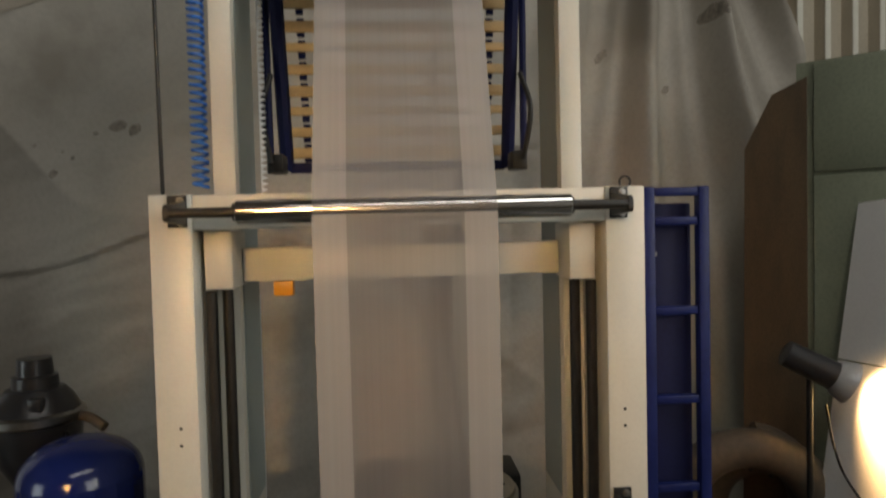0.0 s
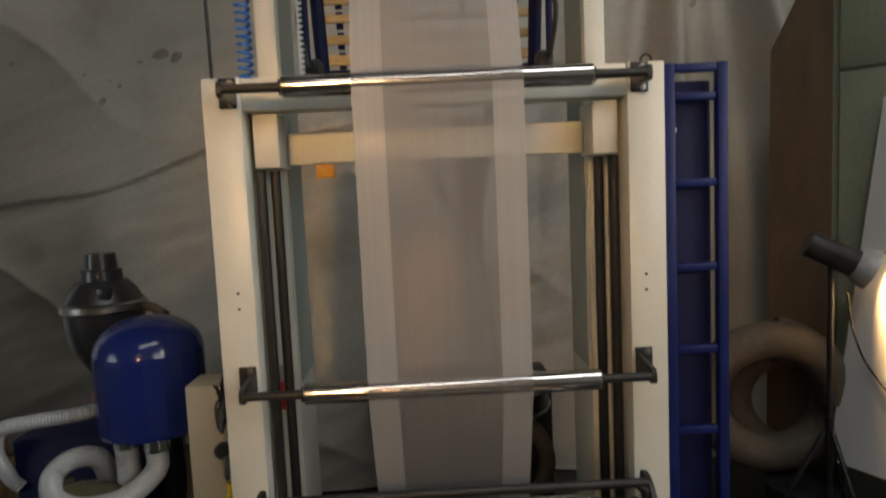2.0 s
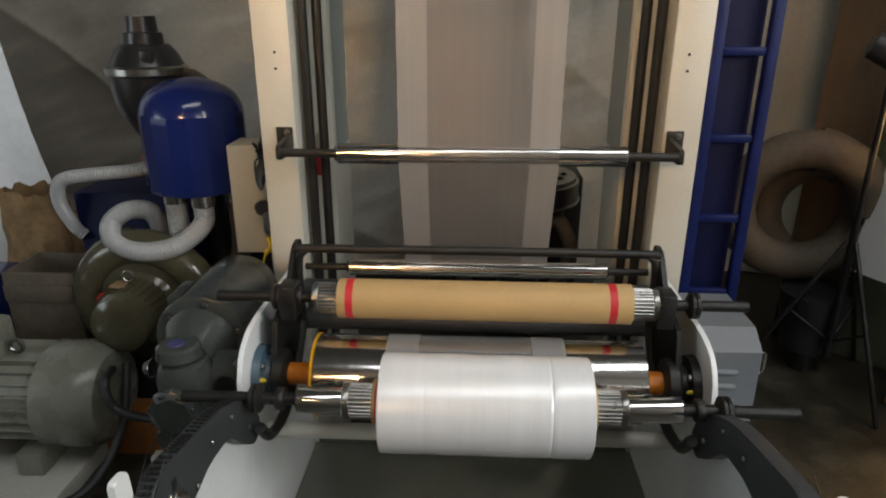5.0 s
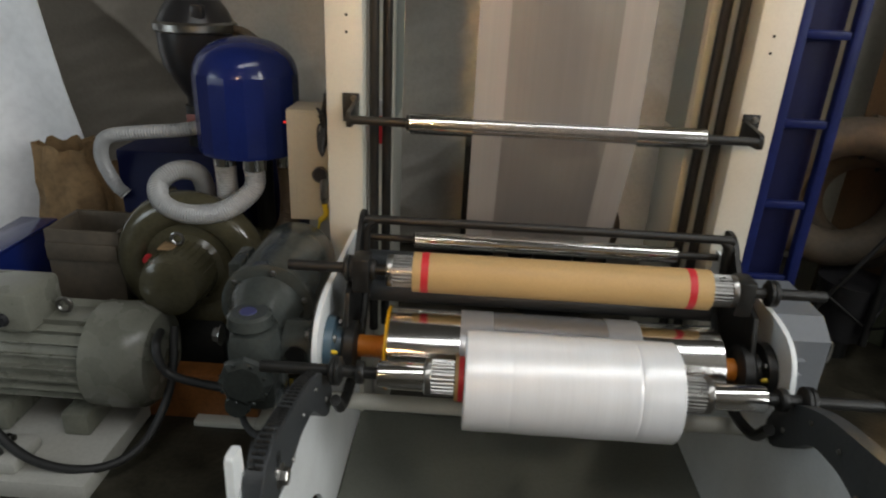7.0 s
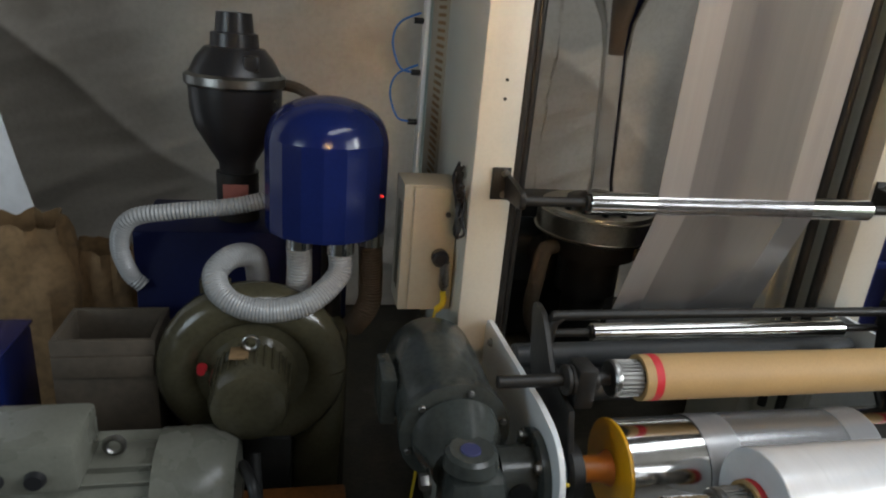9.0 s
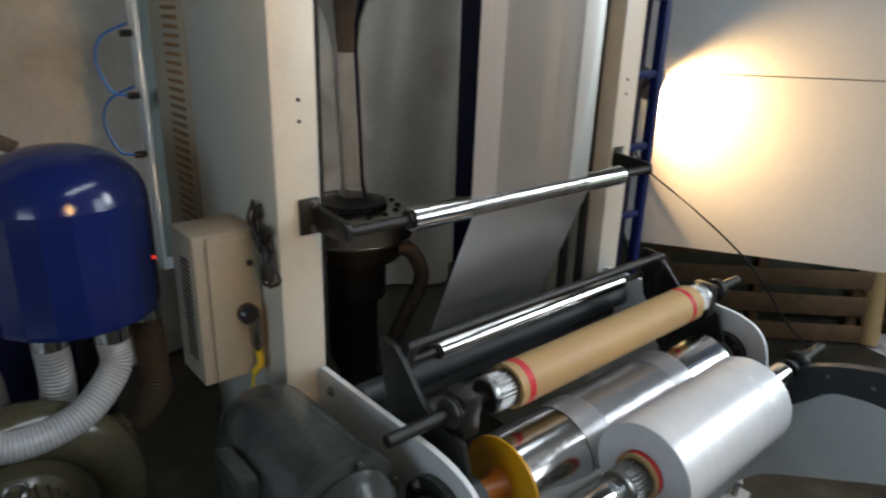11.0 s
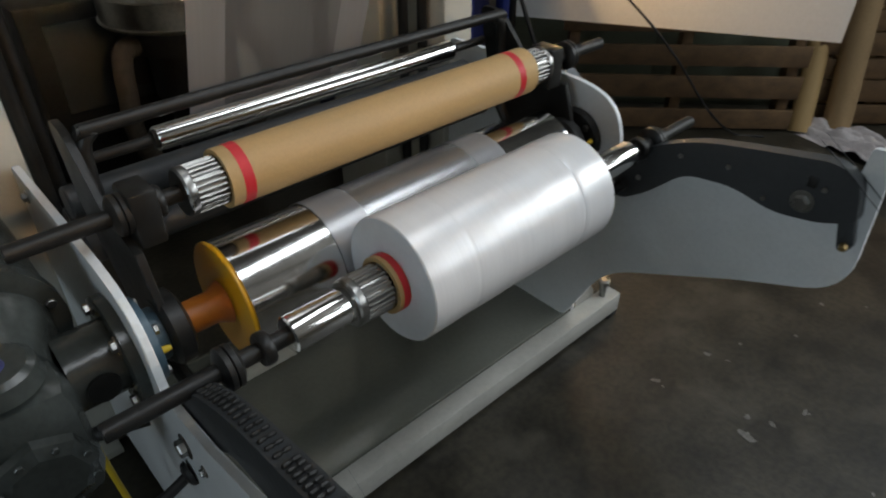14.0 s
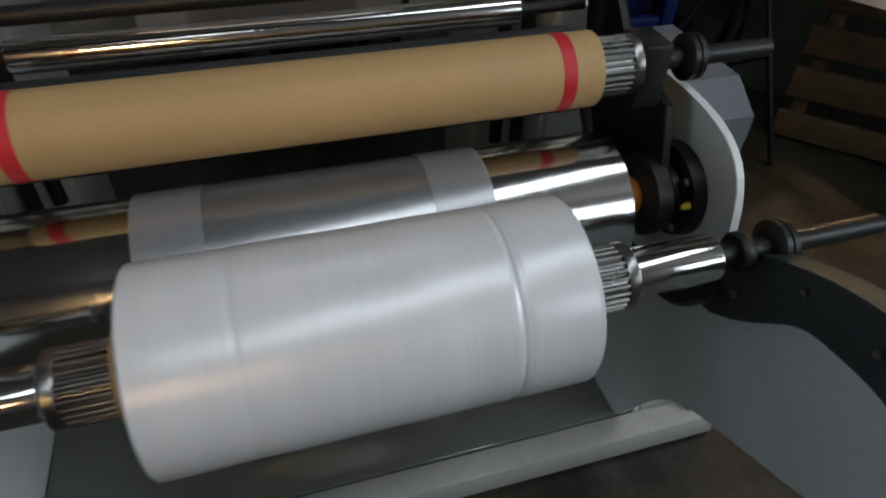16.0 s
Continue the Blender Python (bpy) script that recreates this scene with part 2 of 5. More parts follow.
def finish(bm, smooth):
    bmesh.ops.recalc_face_normals(bm, faces=bm.faces)
    if smooth:
        for f in bm.faces:
            f.smooth = True
        for e in bm.edges:
            if len(e.link_faces) == 2 and e.calc_face_angle(0) > radians(35):
                e.smooth = False


def part(name, bm, mat, parent, label="", smooth=True):
    """One mesh under a thing or a part; its geometry is given in world metres."""
    base = BASE[parent]
    bmesh.ops.translate(bm, verts=bm.verts, vec=-base)
    finish(bm, smooth)
    me = bpy.data.meshes.new(name)
    bm.to_mesh(me)
    bm.free()
    me.materials.append(M[mat] if isinstance(mat, str) else mat)
    ob = new(name, me)
    ob.parent = parent
    BASE[ob] = base
    return tagged(ob, label)


def solid(name, bm, mat, label="", category="", kind="structure", smooth=False, at=(0, 0, 0)):
    """A top-level mesh, its origin at the point given."""
    bmesh.ops.translate(bm, verts=bm.verts, vec=-Vector(at))
    finish(bm, smooth)
    me = bpy.data.meshes.new(name)
    bm.to_mesh(me)
    bm.free()
    me.materials.append(M[mat])
    ob = new(name, me)
    ob.location = at
    BASE[ob] = Vector(at)
    return tagged(ob, label, category, "", kind)


def box(x0, x1, y0, y1, z0, z1, bevel=0.003, bm=None, m=None):
    bm = bm or bmesh.new()
    made = bmesh.ops.create_cube(bm, size=1)["verts"]
    bmesh.ops.transform(bm, verts=made, matrix=Matrix.LocRotScale(((x0 + x1) / 2, (y0 + y1) / 2, (z0 + z1) / 2), None, (x1 - x0, y1 - y0, z1 - z0)))
    if bevel:
        edges = list({e for v in made for e in v.link_edges})
        made = list({v for f in bmesh.ops.bevel(bm, geom=edges, offset=bevel, segments=2, affect="EDGES", profile=0.5)["faces"] for v in f.verts} | {v for v in made if v.is_valid})
    if m is not None:
        bmesh.ops.transform(bm, verts=made, matrix=m)
    return bm


def lathe(p0, p1, profile, seg=32, bm=None, caps=True):
    """A turned body along p0 to p1; the profile holds (share of the way, radius)."""
    bm = bm or bmesh.new()
    p0, p1 = Vector(p0), Vector(p1)
    axis = (p1 - p0).normalized()
    side = axis.orthogonal().normalized()
    up = axis.cross(side)
    rings = []
    for s, r in profile:
        c = p0.lerp(p1, s) if 0 <= s <= 1 else p0 + (p1 - p0) * s
        rings.append([bm.verts.new(c + (side * math.cos(a) + up * math.sin(a)) * r) for a in (2 * math.pi * i / seg for i in range(seg))])
    for a, b in zip(rings, rings[1:]):
        for i in range(seg):
            bm.faces.new((a[i], a[(i + 1) % seg], b[(i + 1) % seg], b[i]))
    if caps:
        bm.faces.new(rings[0])
        bm.faces.new(rings[-1])
    return bm


def rod(p0, p1, r, seg=20, chamfer=0.0015, bm=None):
    n = (Vector(p1) - Vector(p0)).length
    c = min(chamfer, r * 0.4) / n
    return lathe(p0, p1, [(0, r * 0.9), (c, r), (1 - c, r), (1, r * 0.9)], seg, bm)


def pipe(p0, p1, r_out, r_in, seg=32, bm=None):
    """A hollow tube with open ends."""
    bm = bm or bmesh.new()
    p0, p1 = Vector(p0), Vector(p1)
    axis = (p1 - p0).normalized()
    side = axis.orthogonal().normalized()
    up = axis.cross(side)
    rings = [[bm.verts.new(c + (side * math.cos(a) + up * math.sin(a)) * r) for a in (2 * math.pi * i / seg for i in range(seg))] for c, r in ((p0, r_in), (p0, r_out), (p1, r_out), (p1, r_in))]
    for a, b in zip(rings, rings[1:] + rings[:1]):
        for i in range(seg):
            bm.faces.new((a[i], a[(i + 1) % seg], b[(i + 1) % seg], b[i]))
    return bm


def curve_points(points, per=8):
    """A smooth line (Catmull-Rom) through the points."""
    pts = [Vector(p) for p in points]
    pts = [pts[0] * 2 - pts[1], *pts, pts[-1] * 2 - pts[-2]]
    out = []
    for a, b, c, d in zip(pts, pts[1:], pts[2:], pts[3:]):
        for i in range(per):
            t = i / per
            out.append(0.5 * ((2 * b) + (c - a) * t + (2 * a - 5 * b + 4 * c - d) * t * t + (3 * b - a - 3 * c + d) * t ** 3))
    return out + [pts[-2]]


def sweep(points, r, seg=12, ribs=0.0, rib_step=0.0, per=8, bm=None, smooth_line=True):
    """A round hose or cable along a line; ribs: the height of its rings, rib_step apart."""
    bm = bm or bmesh.new()
    line = curve_points(points, per) if smooth_line else [Vector(p) for p in points]
    if ribs:
        dense, step = [line[0]], rib_step / 2
        left = step
        for a, b in zip(line, line[1:]):
            d, done = (b - a).length, 0.0
            while d - done >= left:
                done += left
                dense.append(a.lerp(b, done / d))
                left = step
            left -= d - done
        line = dense
    up, rings = None, []
    for i, p in enumerate(line):
        t = (line[min(i + 1, len(line) - 1)] - line[max(i - 1, 0)]).normalized()
        up = t.orthogonal().normalized() if up is None else (up - t * up.dot(t)).normalized()
        side = t.cross(up)
        rr = r + (ribs if ribs and i % 2 else 0)
        rings.append([bm.verts.new(p + (up * math.cos(a) + side * math.sin(a)) * rr) for a in (2 * math.pi * k / seg for k in range(seg))])
    for a, b in zip(rings, rings[1:]):
        for k in range(seg):
            bm.faces.new((a[k], a[(k + 1) % seg], b[(k + 1) % seg], b[k]))
    bm.faces.new(rings[0])
    bm.faces.new(rings[-1])
    return bm


def slab_x(outline, x0, x1, bevel=0.0, bm=None):
    """A plate whose outline lies in y and z, from x0 to x1."""
    bm = bm or bmesh.new()
    a = [bm.verts.new((x0, y, z)) for y, z in outline]
    b = [bm.verts.new((x1, y, z)) for y, z in outline]
    n = len(outline)
    bm.faces.new(a)
    bm.faces.new(b[::-1])
    sides = [bm.faces.new((a[i], a[(i + 1) % n], b[(i + 1) % n], b[i])) for i in range(n)]
    if bevel:
        rim = [e for e in bm.edges if any(f not in sides for f in e.link_faces) and any(f in sides for f in e.link_faces)]
        bmesh.ops.bevel(bm, geom=rim, offset=bevel, segments=2, affect="EDGES", profile=0.5)
    return bm


def rounded(points, steps=6):
    """An outline with corners softened: (y, z, radius) each."""
    out, n = [], len(points)
    for i in range(n):
        p, a, b = Vector(points[i][:2]), Vector(points[i - 1][:2]), Vector(points[(i + 1) % n][:2])
        r = points[i][2] if len(points[i]) > 2 else 0
        if not r:
            out.append(tuple(p))
            continue
        u, v = p + (a - p).normalized() * r, p + (b - p).normalized() * r
        for k in range(steps + 1):
            t = k / steps
            out.append(tuple((u * (1 - t) + p * t) * (1 - t) + (p * (1 - t) + v * t) * t))
    return out


def hex_bolt(p, axis, r=0.009, h=0.007, washer=True, bm=None):
    """A hexagon head with its washer, standing on p."""
    p, axis = Vector(p), Vector(axis).normalized()
    bm = lathe(p + axis * 0.002, p + axis * (0.002 + h), [(0, r), (0.8, r), (1, r * 0.85)], 6, bm)
    if washer:
        lathe(p, p + axis * 0.002, [(0, r * 1.5), (1, r * 1.45)], 16, bm)
    return bm


def grid(nx, ny, place, bm=None):
    """A sheet of nx by ny faces; place(u, v) gives the point."""
    bm = bm or bmesh.new()
    vs = [[bm.verts.new(place(i / nx, j / ny)) for i in range(nx + 1)] for j in range(ny + 1)]
    for j in range(ny):
        for i in range(nx):
            bm.faces.new((vs[j][i], vs[j][i + 1], vs[j + 1][i + 1], vs[j + 1][i]))
    return bm


def thicken(bm, d):
    bmesh.ops.recalc_face_normals(bm, faces=bm.faces)
    bmesh.ops.solidify(bm, geom=bm.faces[:], thickness=d)
    return bm


# ---- the hall ----
floor = solid("floor", box(-4.4, 5.0, -3.8, 7.0, -0.12, 0.0, 0), "concrete", "worn grey concrete workshop floor with stains", "floor")
roof = bmesh.new()
ROOF_TURN = pose(*ROOF_MID, 0, 0, 0, 45)
HL, HW = ROOF_LONG / 2, ROOF_WIDE / 2
for x0, x1, y0, y1 in ((-11, -HL, -9, 9), (HL, 9, -9, 9), (-HL, HL, -9, -HW), (-HL, HL, HW, 9)):
    box(x0, x1, y0, y1, 5.0, 5.1, 0, roof)
bmesh.ops.transform(roof, verts=roof.verts, matrix=ROOF_TURN)
solid("ceiling", roof, "plain_wall", "dim workshop roof with one long rooflight", "ceiling")


def wall_with_gap(name, along, at, lo, hi, gap, thick=0.12):
    """A wall across x or y with one opening: gap = (from, to, sill, head)."""
    bm = bmesh.new()
    g0, g1, s, h = gap
    for a, b, z0, z1 in ((lo, g0, 0, 5.0), (g1, hi, 0, 5.0), (g0, g1, h, 5.0), (g0, g1, 0, s)):
        if z1 - z0 < 0.01:
            continue
        if along == "x":
            box(a, b, at - thick, at, z0, z1, 0, bm)
        else:
            box(at, at + thick, a, b, z0, z1, 0, bm)
    return solid(name, bm, "plain_wall", "plain grey workshop wall with a daylight opening", "wall")


wall_with_gap("wall_front", "x", -3.5, -4.4, 5.0, (*FRONT_X, *FRONT_Z))
wall_with_gap("wall_east", "y", 4.8, -3.8, 7.0, (-3.3, 1.2, 0.0, 4.6))
wall_with_gap("wall_west", "y", -4.3, -3.8, 7.0, (-1.7, 0.5, 0.9, 2.9))


def corrugated_wall():
    """Trapezoid steel cladding: ribs every 0.16 m."""
    bm = bmesh.new()
    line, x = [], -4.4
    while x < 5.0:
        line += [(x, 3.62), (x + 0.095, 3.62), (x + 0.110, 3.555), (x + 0.145, 3.555)]
        x += 0.158
    lo = [bm.verts.new((x, y, 0)) for x, y in line]
    hi = [bm.verts.new((x, y, 5.0)) for x, y in line]
    for i in range(len(line) - 1):
        bm.faces.new((lo[i], lo[i + 1], hi[i + 1], hi[i]))
    return thicken(bm, -0.004)


cladding = solid("wall_back", corrugated_wall(), "corrugated", "cream corrugated steel cladding wall with upright ribs", "wall")
# thin paler strips paint the lit look onto each rib face
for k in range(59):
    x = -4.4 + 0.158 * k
    part("rib", box(x + 0.112, x + 0.143, 3.5475, 3.5525, 0.0, 5.0, 0.001), "lit_rib_cream", cladding)


def dust_sheet():
    """A long cloth hung in front of the cladding, slack on one side and drawn into folds at the other."""
    def top_at(x):
        return min(4.4, max(1.9, 2.917 + 0.43 * (x + 1.68))) if x < 0.2 else 4.4

    def cloth(x, z):
        fan = (x - 1.28) / (0.30 + 0.34 * max(0.0, 3.7 - z))
        fold = max(0.0, min(1.0, (x - 0.55) / 0.35)) * max(0.0, min(1.0, (2.10 - x) / 0.25))
        y = 3.30 + 0.05 * math.sin(1.9 * x + 1.1 * z) + 0.035 * math.sin(4.1 * x - 2.2 * z + 1.0) + 0.02 * noise.noise((x * 2.2, z * 1.6, 0.3))
        ridge = 0.5 + 0.5 * math.cos(10.4 * fan + 1.2 + 0.5 * noise.noise((x, z * 0.8, 2.0)))
        y -= fold * (0.20 * ridge ** 3.0 + 0.035 * (0.5 + 0.5 * math.cos(23 * fan + 1.0)) ** 2 - 0.04)
        y -= (1 - fold) * (0.030 * noise.noise((x * 1.1 + z * 1.7, z * 3.5 - x * 2.2, 4.1)) + 0.030 * (1 - abs(math.sin(2.6 * z + 1.5 * x + 0.8 * noise.noise((x, z, 7.0))))) ** 4)
        y -= (1 - fold) * (0.020 * noise.noise((x * 1.3, z * 8.0 - x * 3.0, 9.0)) + 0.008 * noise.noise((x * 4.0, z * 17.0 - x * 6.0, 3.0)))
        # the upper cloth overlaps the lower one along a sagging slanting line
        lap = z - (1.70 + 0.22 * (x + 1.25) + 0.03 * math.sin(5.0 * x))
        y += (1 - fold) * (0.028 * max(0.0, min(1.0, 0.5 - lap / 0.02)) - 0.03 * math.exp(-(max(0.0, lap) / 0.22) ** 2))
        return y

    def place(u, v):
        edge = 1.50 + 0.55 * max(0.0, min(1.0, 3.6 - 4.4 * v)) + 0.03 * math.sin(9 * v)
        x = -3.9 + (edge + 3.9) * u
        z = top_at(x) * v
        return (x, cloth(x, z), max(z, 0.01))
    sheet = solid("dust_sheet", grid(700, 220, place), "sheet", "stained grey dust sheet hung in folds along the wall", "cloth", "object", True)

    def hem(u, v):
        x = -3.9 + 4.2 * u
        z = top_at(x) - 0.10 + 0.105 * v
        return (x, cloth(x, min(z, top_at(x))) - 0.010, z)
    part("hem", thicken(grid(120, 3, hem), 0.002), "hem", sheet, "brown turned edge of the cloth")
    rng = random.Random(5)
    for x, z, r in ((-2.175, 2.36, 0.028), (-1.585, 2.026, 0.022), (-1.50, 2.10, 0.012), (-1.304, 2.247, 0.045), (-1.22, 2.225, 0.034), (-1.67, 2.16, 0.012), (-1.55, 2.13, 0.010), (-2.0, 2.22, 0.014), (-1.40, 2.215, 0.014),
                    (0.92, 2.9, 0.06), (1.0, 2.55, 0.04), (0.86, 2.3, 0.035), (1.22, 3.0, 0.03), (1.55, 2.75, 0.05), (1.0, 3.2, 0.05), (1.35, 2.4, 0.025)):
        turn, wide = rng.uniform(0.2, 0.9), rng.uniform(0.45, 0.8)

        def blot(u, v):
            ang = 2 * math.pi * u
            rad = r * v * (1 + 0.45 * noise.noise((2 * math.cos(ang) + x * 9, 2 * math.sin(ang), z)))
            px, pz = rad * math.cos(ang), rad * wide * math.sin(ang)
            gx, gz = x + px * math.cos(turn) - pz * math.sin(turn), z + px * math.sin(turn) + pz * math.cos(turn)
            return (gx, cloth(gx, gz) - 0.003, gz)
        part("grime_spot", grid(18, 4, blot), "smudge", sheet, "dark smudge of grime")
    return sheet


dust_sheet()


def outdoors():
    """Bright day and greenery beyond the gate."""
    m = bpy.data.materials.new("daylight_and_leaves")
    m.use_nodes = True
    nodes, links = m.node_tree.nodes, m.node_tree.links
    p, n, ramp = nodes["Principled BSDF"], nodes.new("ShaderNodeTexNoise"), nodes.new("ShaderNodeValToRGB")
    coord = nodes.new("ShaderNodeTexCoord")
    links.new(coord.outputs["Object"], n.inputs["Vector"])
    n.inputs["Scale"].default_value, n.inputs["Detail"].default_value = 4.0, 6
    ramp.color_ramp.elements[0].position, ramp.color_ramp.elements[1].position = 0.42, 0.56
    ramp.color_ramp.elements[0].color, ramp.color_ramp.elements[1].color = (0.16, 0.30, 0.10, 1), (0.95, 1.0, 0.97, 1)
    links.new(n.outputs["Fac"], ramp.inputs[0])
    links.new(ramp.outputs[0], p.inputs["Base Color"])
    links.new(ramp.outputs[0], p.inputs["Emission Color"])
    p.inputs["Emission Strength"].default_value = 1.2
    M["outdoors"] = m
    solid("backdrop", box(8.0, 8.05, -7.5, 5.0, 0.0, 7.0, 0), "outdoors", "bright daylight and green leaves beyond the gate", "backdrop")


outdoors()

# the green panelled wall that runs slantwise past the lamp
W0, W1 = Vector((1.31, 2.73, 0)), Vector((3.06, 0.98, 0))
WD = (W1 - W0).normalized()
WN = Vector((-WD.y, WD.x, 0)) * -1
WALL = Matrix(((WD.x, -WN.x, 0, W0.x), (WD.y, -WN.y, 0, W0.y), (0, 0, 1, 0), (0, 0, 0, 1)))


def green_wall():
    bm = box(0.30, 2.36, 0, 0.08, 0, 2.33, 0)
    bmesh.ops.transform(bm, verts=bm.verts, matrix=WALL)
    wall = solid("wall_green", bm, "green_wall", "dull green panelled partition wall", "wall")
    for x0, x1 in ((0.36, 1.08), (1.085, 1.70), (1.705, 2.355)):
        for z0, z1 in ((0.02, 1.90), (1.915, 2.32)):
            b = box(x0, x1, -0.012, -0.001, z0, z1, 0.003)
            bmesh.ops.transform(b, verts=b.verts, matrix=WALL)
            part("panel", b, "green_wall", wall)
    return wall


green_wall()
b = bmesh.new()
for y in (-0.03, -0.016):
    b.faces.new([b.verts.new((x, y, z)) for x, z in ((0.10, 0.0), (0.34, 0.0), (0.34, 2.27), (0.22, 2.22), (0.12, 2.02))])
bmesh.ops.bridge_loops(b, edges=b.edges[:])
bmesh.ops.transform(b, verts=b.verts, matrix=WALL)
solid("hardboard_sheet", b, "brown_board", "tall brown hardboard sheet leaning at the wall corner", "board", "object")


# ---- the winding frame ----
def winder_frame():
    t = thing("winder_frame", (0, 1.7, 0), "cream painted steel frame of a film winder", "machine frame")
    for s in (-1, 1):
        x0, x1 = sorted((s * 0.49, s * 0.587))
        post = part("post", box(x0, x1, 1.66, 2.06, 0.0, 1.832, 0.004), "cream", t)
        for z in (1.245, 1.286):
            part("hole", lathe((s * 0.531, 1.6585, z), (s * 0.531, 1.662, z), [(0, 0.004), (1, 0.004)], 10), "black_iron", post)
    part("crossbeam", box(-0.4895, 0.4895, 1.663, 1.76, 1.749, 1.830, 0.004), "cream", t)
    for s in (-1, 1):
        x0, x1 = sorted((s * 0.475, s * 0.41))
        part("link_block", box(x0, x1, 1.70, 1.845, 1.605, 1.745, 0.003), "cream", t)
    part("tie_bar", box(-0.408, 0.408, 1.80, 1.84, 1.615, 1.700, 0.003), "cream", t)
    for s in (-1, 1):
        for x, y in ((0.468, 1.72), (0.438, 1.76)):
            part("guide_rod", rod((s * x, y, 0.35), (s * x, y, 1.60), 0.0135), "black_iron", t)
    outline = rounded([(1.655, 0.715, 0.02), (1.25, 0.72, 0.04), (1.135, 0.70, 0.07), (1.112, 0.585, 0.02), (0.98, 0.60), (0.80, 0.655), (0.668, 0.675),
                       (0.664, 0.768, 0.006), (0.628, 0.772, 0.006), (0.618, 0.50, 0.07), (0.80, 0.425, 0.03), (1.10, 0.28, 0.08), (1.20, 0.075, 0.02), (1.655, 0.06)])
    for s in (-1, 1):
        x0, x1 = sorted((s * 0.503, s * 0.515))
        plate = part("side_plate", slab_x(outline, x0, x1, 0.002), "white_paint", t, "white painted steel side plate with an upturned tip", smooth=False)
        out = x0 if s < 0 else x1
        for y, z, r in ((1.075, 0.522, 0.013), (1.019, 0.524, 0.006), (1.60, 0.675, 0.008), (0.80, 0.55, 0.006), (0.70, 0.56, 0.009)):
            part("bolt", hex_bolt((out, y, z), (s, 0, 0), r, r * 0.75), "steel", plate)
    part("base_beam", box(-0.50, 0.70, 1.150, 1.20, 0.012, 0.072, 0.004), "beam_white", t)
    part("drip_pan", box(-0.50, 0.543, 1.202, 1.66, 0.055, 0.076, 0.003), "pan", t, "smooth satin sheet pan under the rolls")
    part("pan_back", box(-0.50, 0.543, 1.662, 1.672, 0.055, 0.11, 0.002), "pan", t)
    part("pan_side", slab_x([(1.2025, 0.04), (1.2025, 0.15), (1.25, 0.175), (1.66, 0.175), (1.66, 0.04)], 0.545, 0.555), "white_paint", t, "white side wall of the pan")
    tab = bmesh.new()
    for y in (1.2015, 1.2085):
        tab.faces.new([tab.verts.new((x, y, z)) for x, z in ((0.560, 0.03), (0.640, 0.03), (0.640, 0.085), (0.612, 0.125), (0.596, 0.125), (0.560, 0.085))])
    bmesh.ops.bridge_loops(tab, edges=tab.edges[:])
    part("end_tab", tab, "beam_white", t, smooth=False)
    stud = part("levelling_stud", rod((0.652, 1.18, 0.07), (0.652, 1.18, 0.112), 0.009), "steel", t)
    part("cap", lathe((0.652, 1.18, 0.112), (0.652, 1.18, 0.130), [(0, 0.015), (0.7, 0.016), (1, 0.011)], 14), "steel", stud)
    part("foot", box(0.655, 0.695, 1.15, 1.19, 0.0, 0.012, 0.002), "black_iron", t)
    part("foot", box(-0.48, -0.43, 1.15, 1.19, 0.0, 0.012, 0.002), "black_iron", t)
    part("tie_tube", rod((-0.502, 1.25, 0.42), (0.502, 1.25, 0.42), 0.020), "cream", t, "round cream tie tube")
    for s in (-1, 1):
        x0, x1 = sorted((s * 0.452, s * 0.464))
        part("inner_bracket", slab_x(rounded([(1.50, 0.835, 0.02), (1.44, 0.835, 0.03), (1.35, 0.74), (1.24, 0.72), (1.20, 0.60), (1.24, 0.52), (1.36, 0.56), (1.47, 0.70)]), x0, x1, 0.002), "black_iron", t, smooth=False)
        part("bearing_block", lathe((s * 0.43, 1.232, 0.59), (s * 0.4648, 1.232, 0.59), [(0, 0.045), (0.2, 0.058), (0.8, 0.058), (1, 0.05)], 24), "black_iron", t)
        part("flange", lathe((s * 0.4655, 1.232, 0.59), (s * 0.502, 1.232, 0.59), [(0, 0.04), (0.4, 0.042), (0.5, 0.065), (1, 0.068)], 28), "flange_blue" if s < 0 else "black_iron", t, "blue-grey bearing flange" if s < 0 else "black bearing flange")
        for k in range(4):
            an = radians(45 + 90 * k)
            part("flange_bolt", hex_bolt((s * 0.4835, 1.232 + 0.053 * math.cos(an), 0.59 + 0.053 * math.sin(an)), (-s, 0, 0), 0.008, 0.006, False), "steel", t)
        part("grease_nipple", lathe((s * 0.4835, 1.178, 0.602), (s * 0.470, 1.176, 0.602), [(0, 0.006), (0.6, 0.005), (1, 0.003)], 10), "cable_yellow", t, "yellow grease nipple")
        part("shaft_lever", sweep([(s * 0.446, 1.425, 0.63), (s * 0.449, 1.36, 0.55), (s * 0.4515, 1.24, 0.485), (s * 0.4515, 1.12, 0.50), (s * 0.4515, 1.06, 0.56)], 0.0125, 10), "black_iron", t, "bent dark lever beside the drum")
        part("shaft_clamp", box(s * 0.43 - 0.02, s * 0.43 + 0.02, 1.25, 1.31, 0.715, 0.80, 0.006), "black_iron", t)
    part("guard_bar", sweep([(-0.445, 1.425, 0.62), (-0.445, 1.425, 0.79), (-0.425, 1.425, 0.825), (-0.38, 1.425, 0.832), (0.38, 1.425, 0.832), (0.425, 1.425, 0.825), (0.445, 1.425, 0.79), (0.445, 1.425, 0.62)], 0.011, 12, per=4), "black_iron", t)
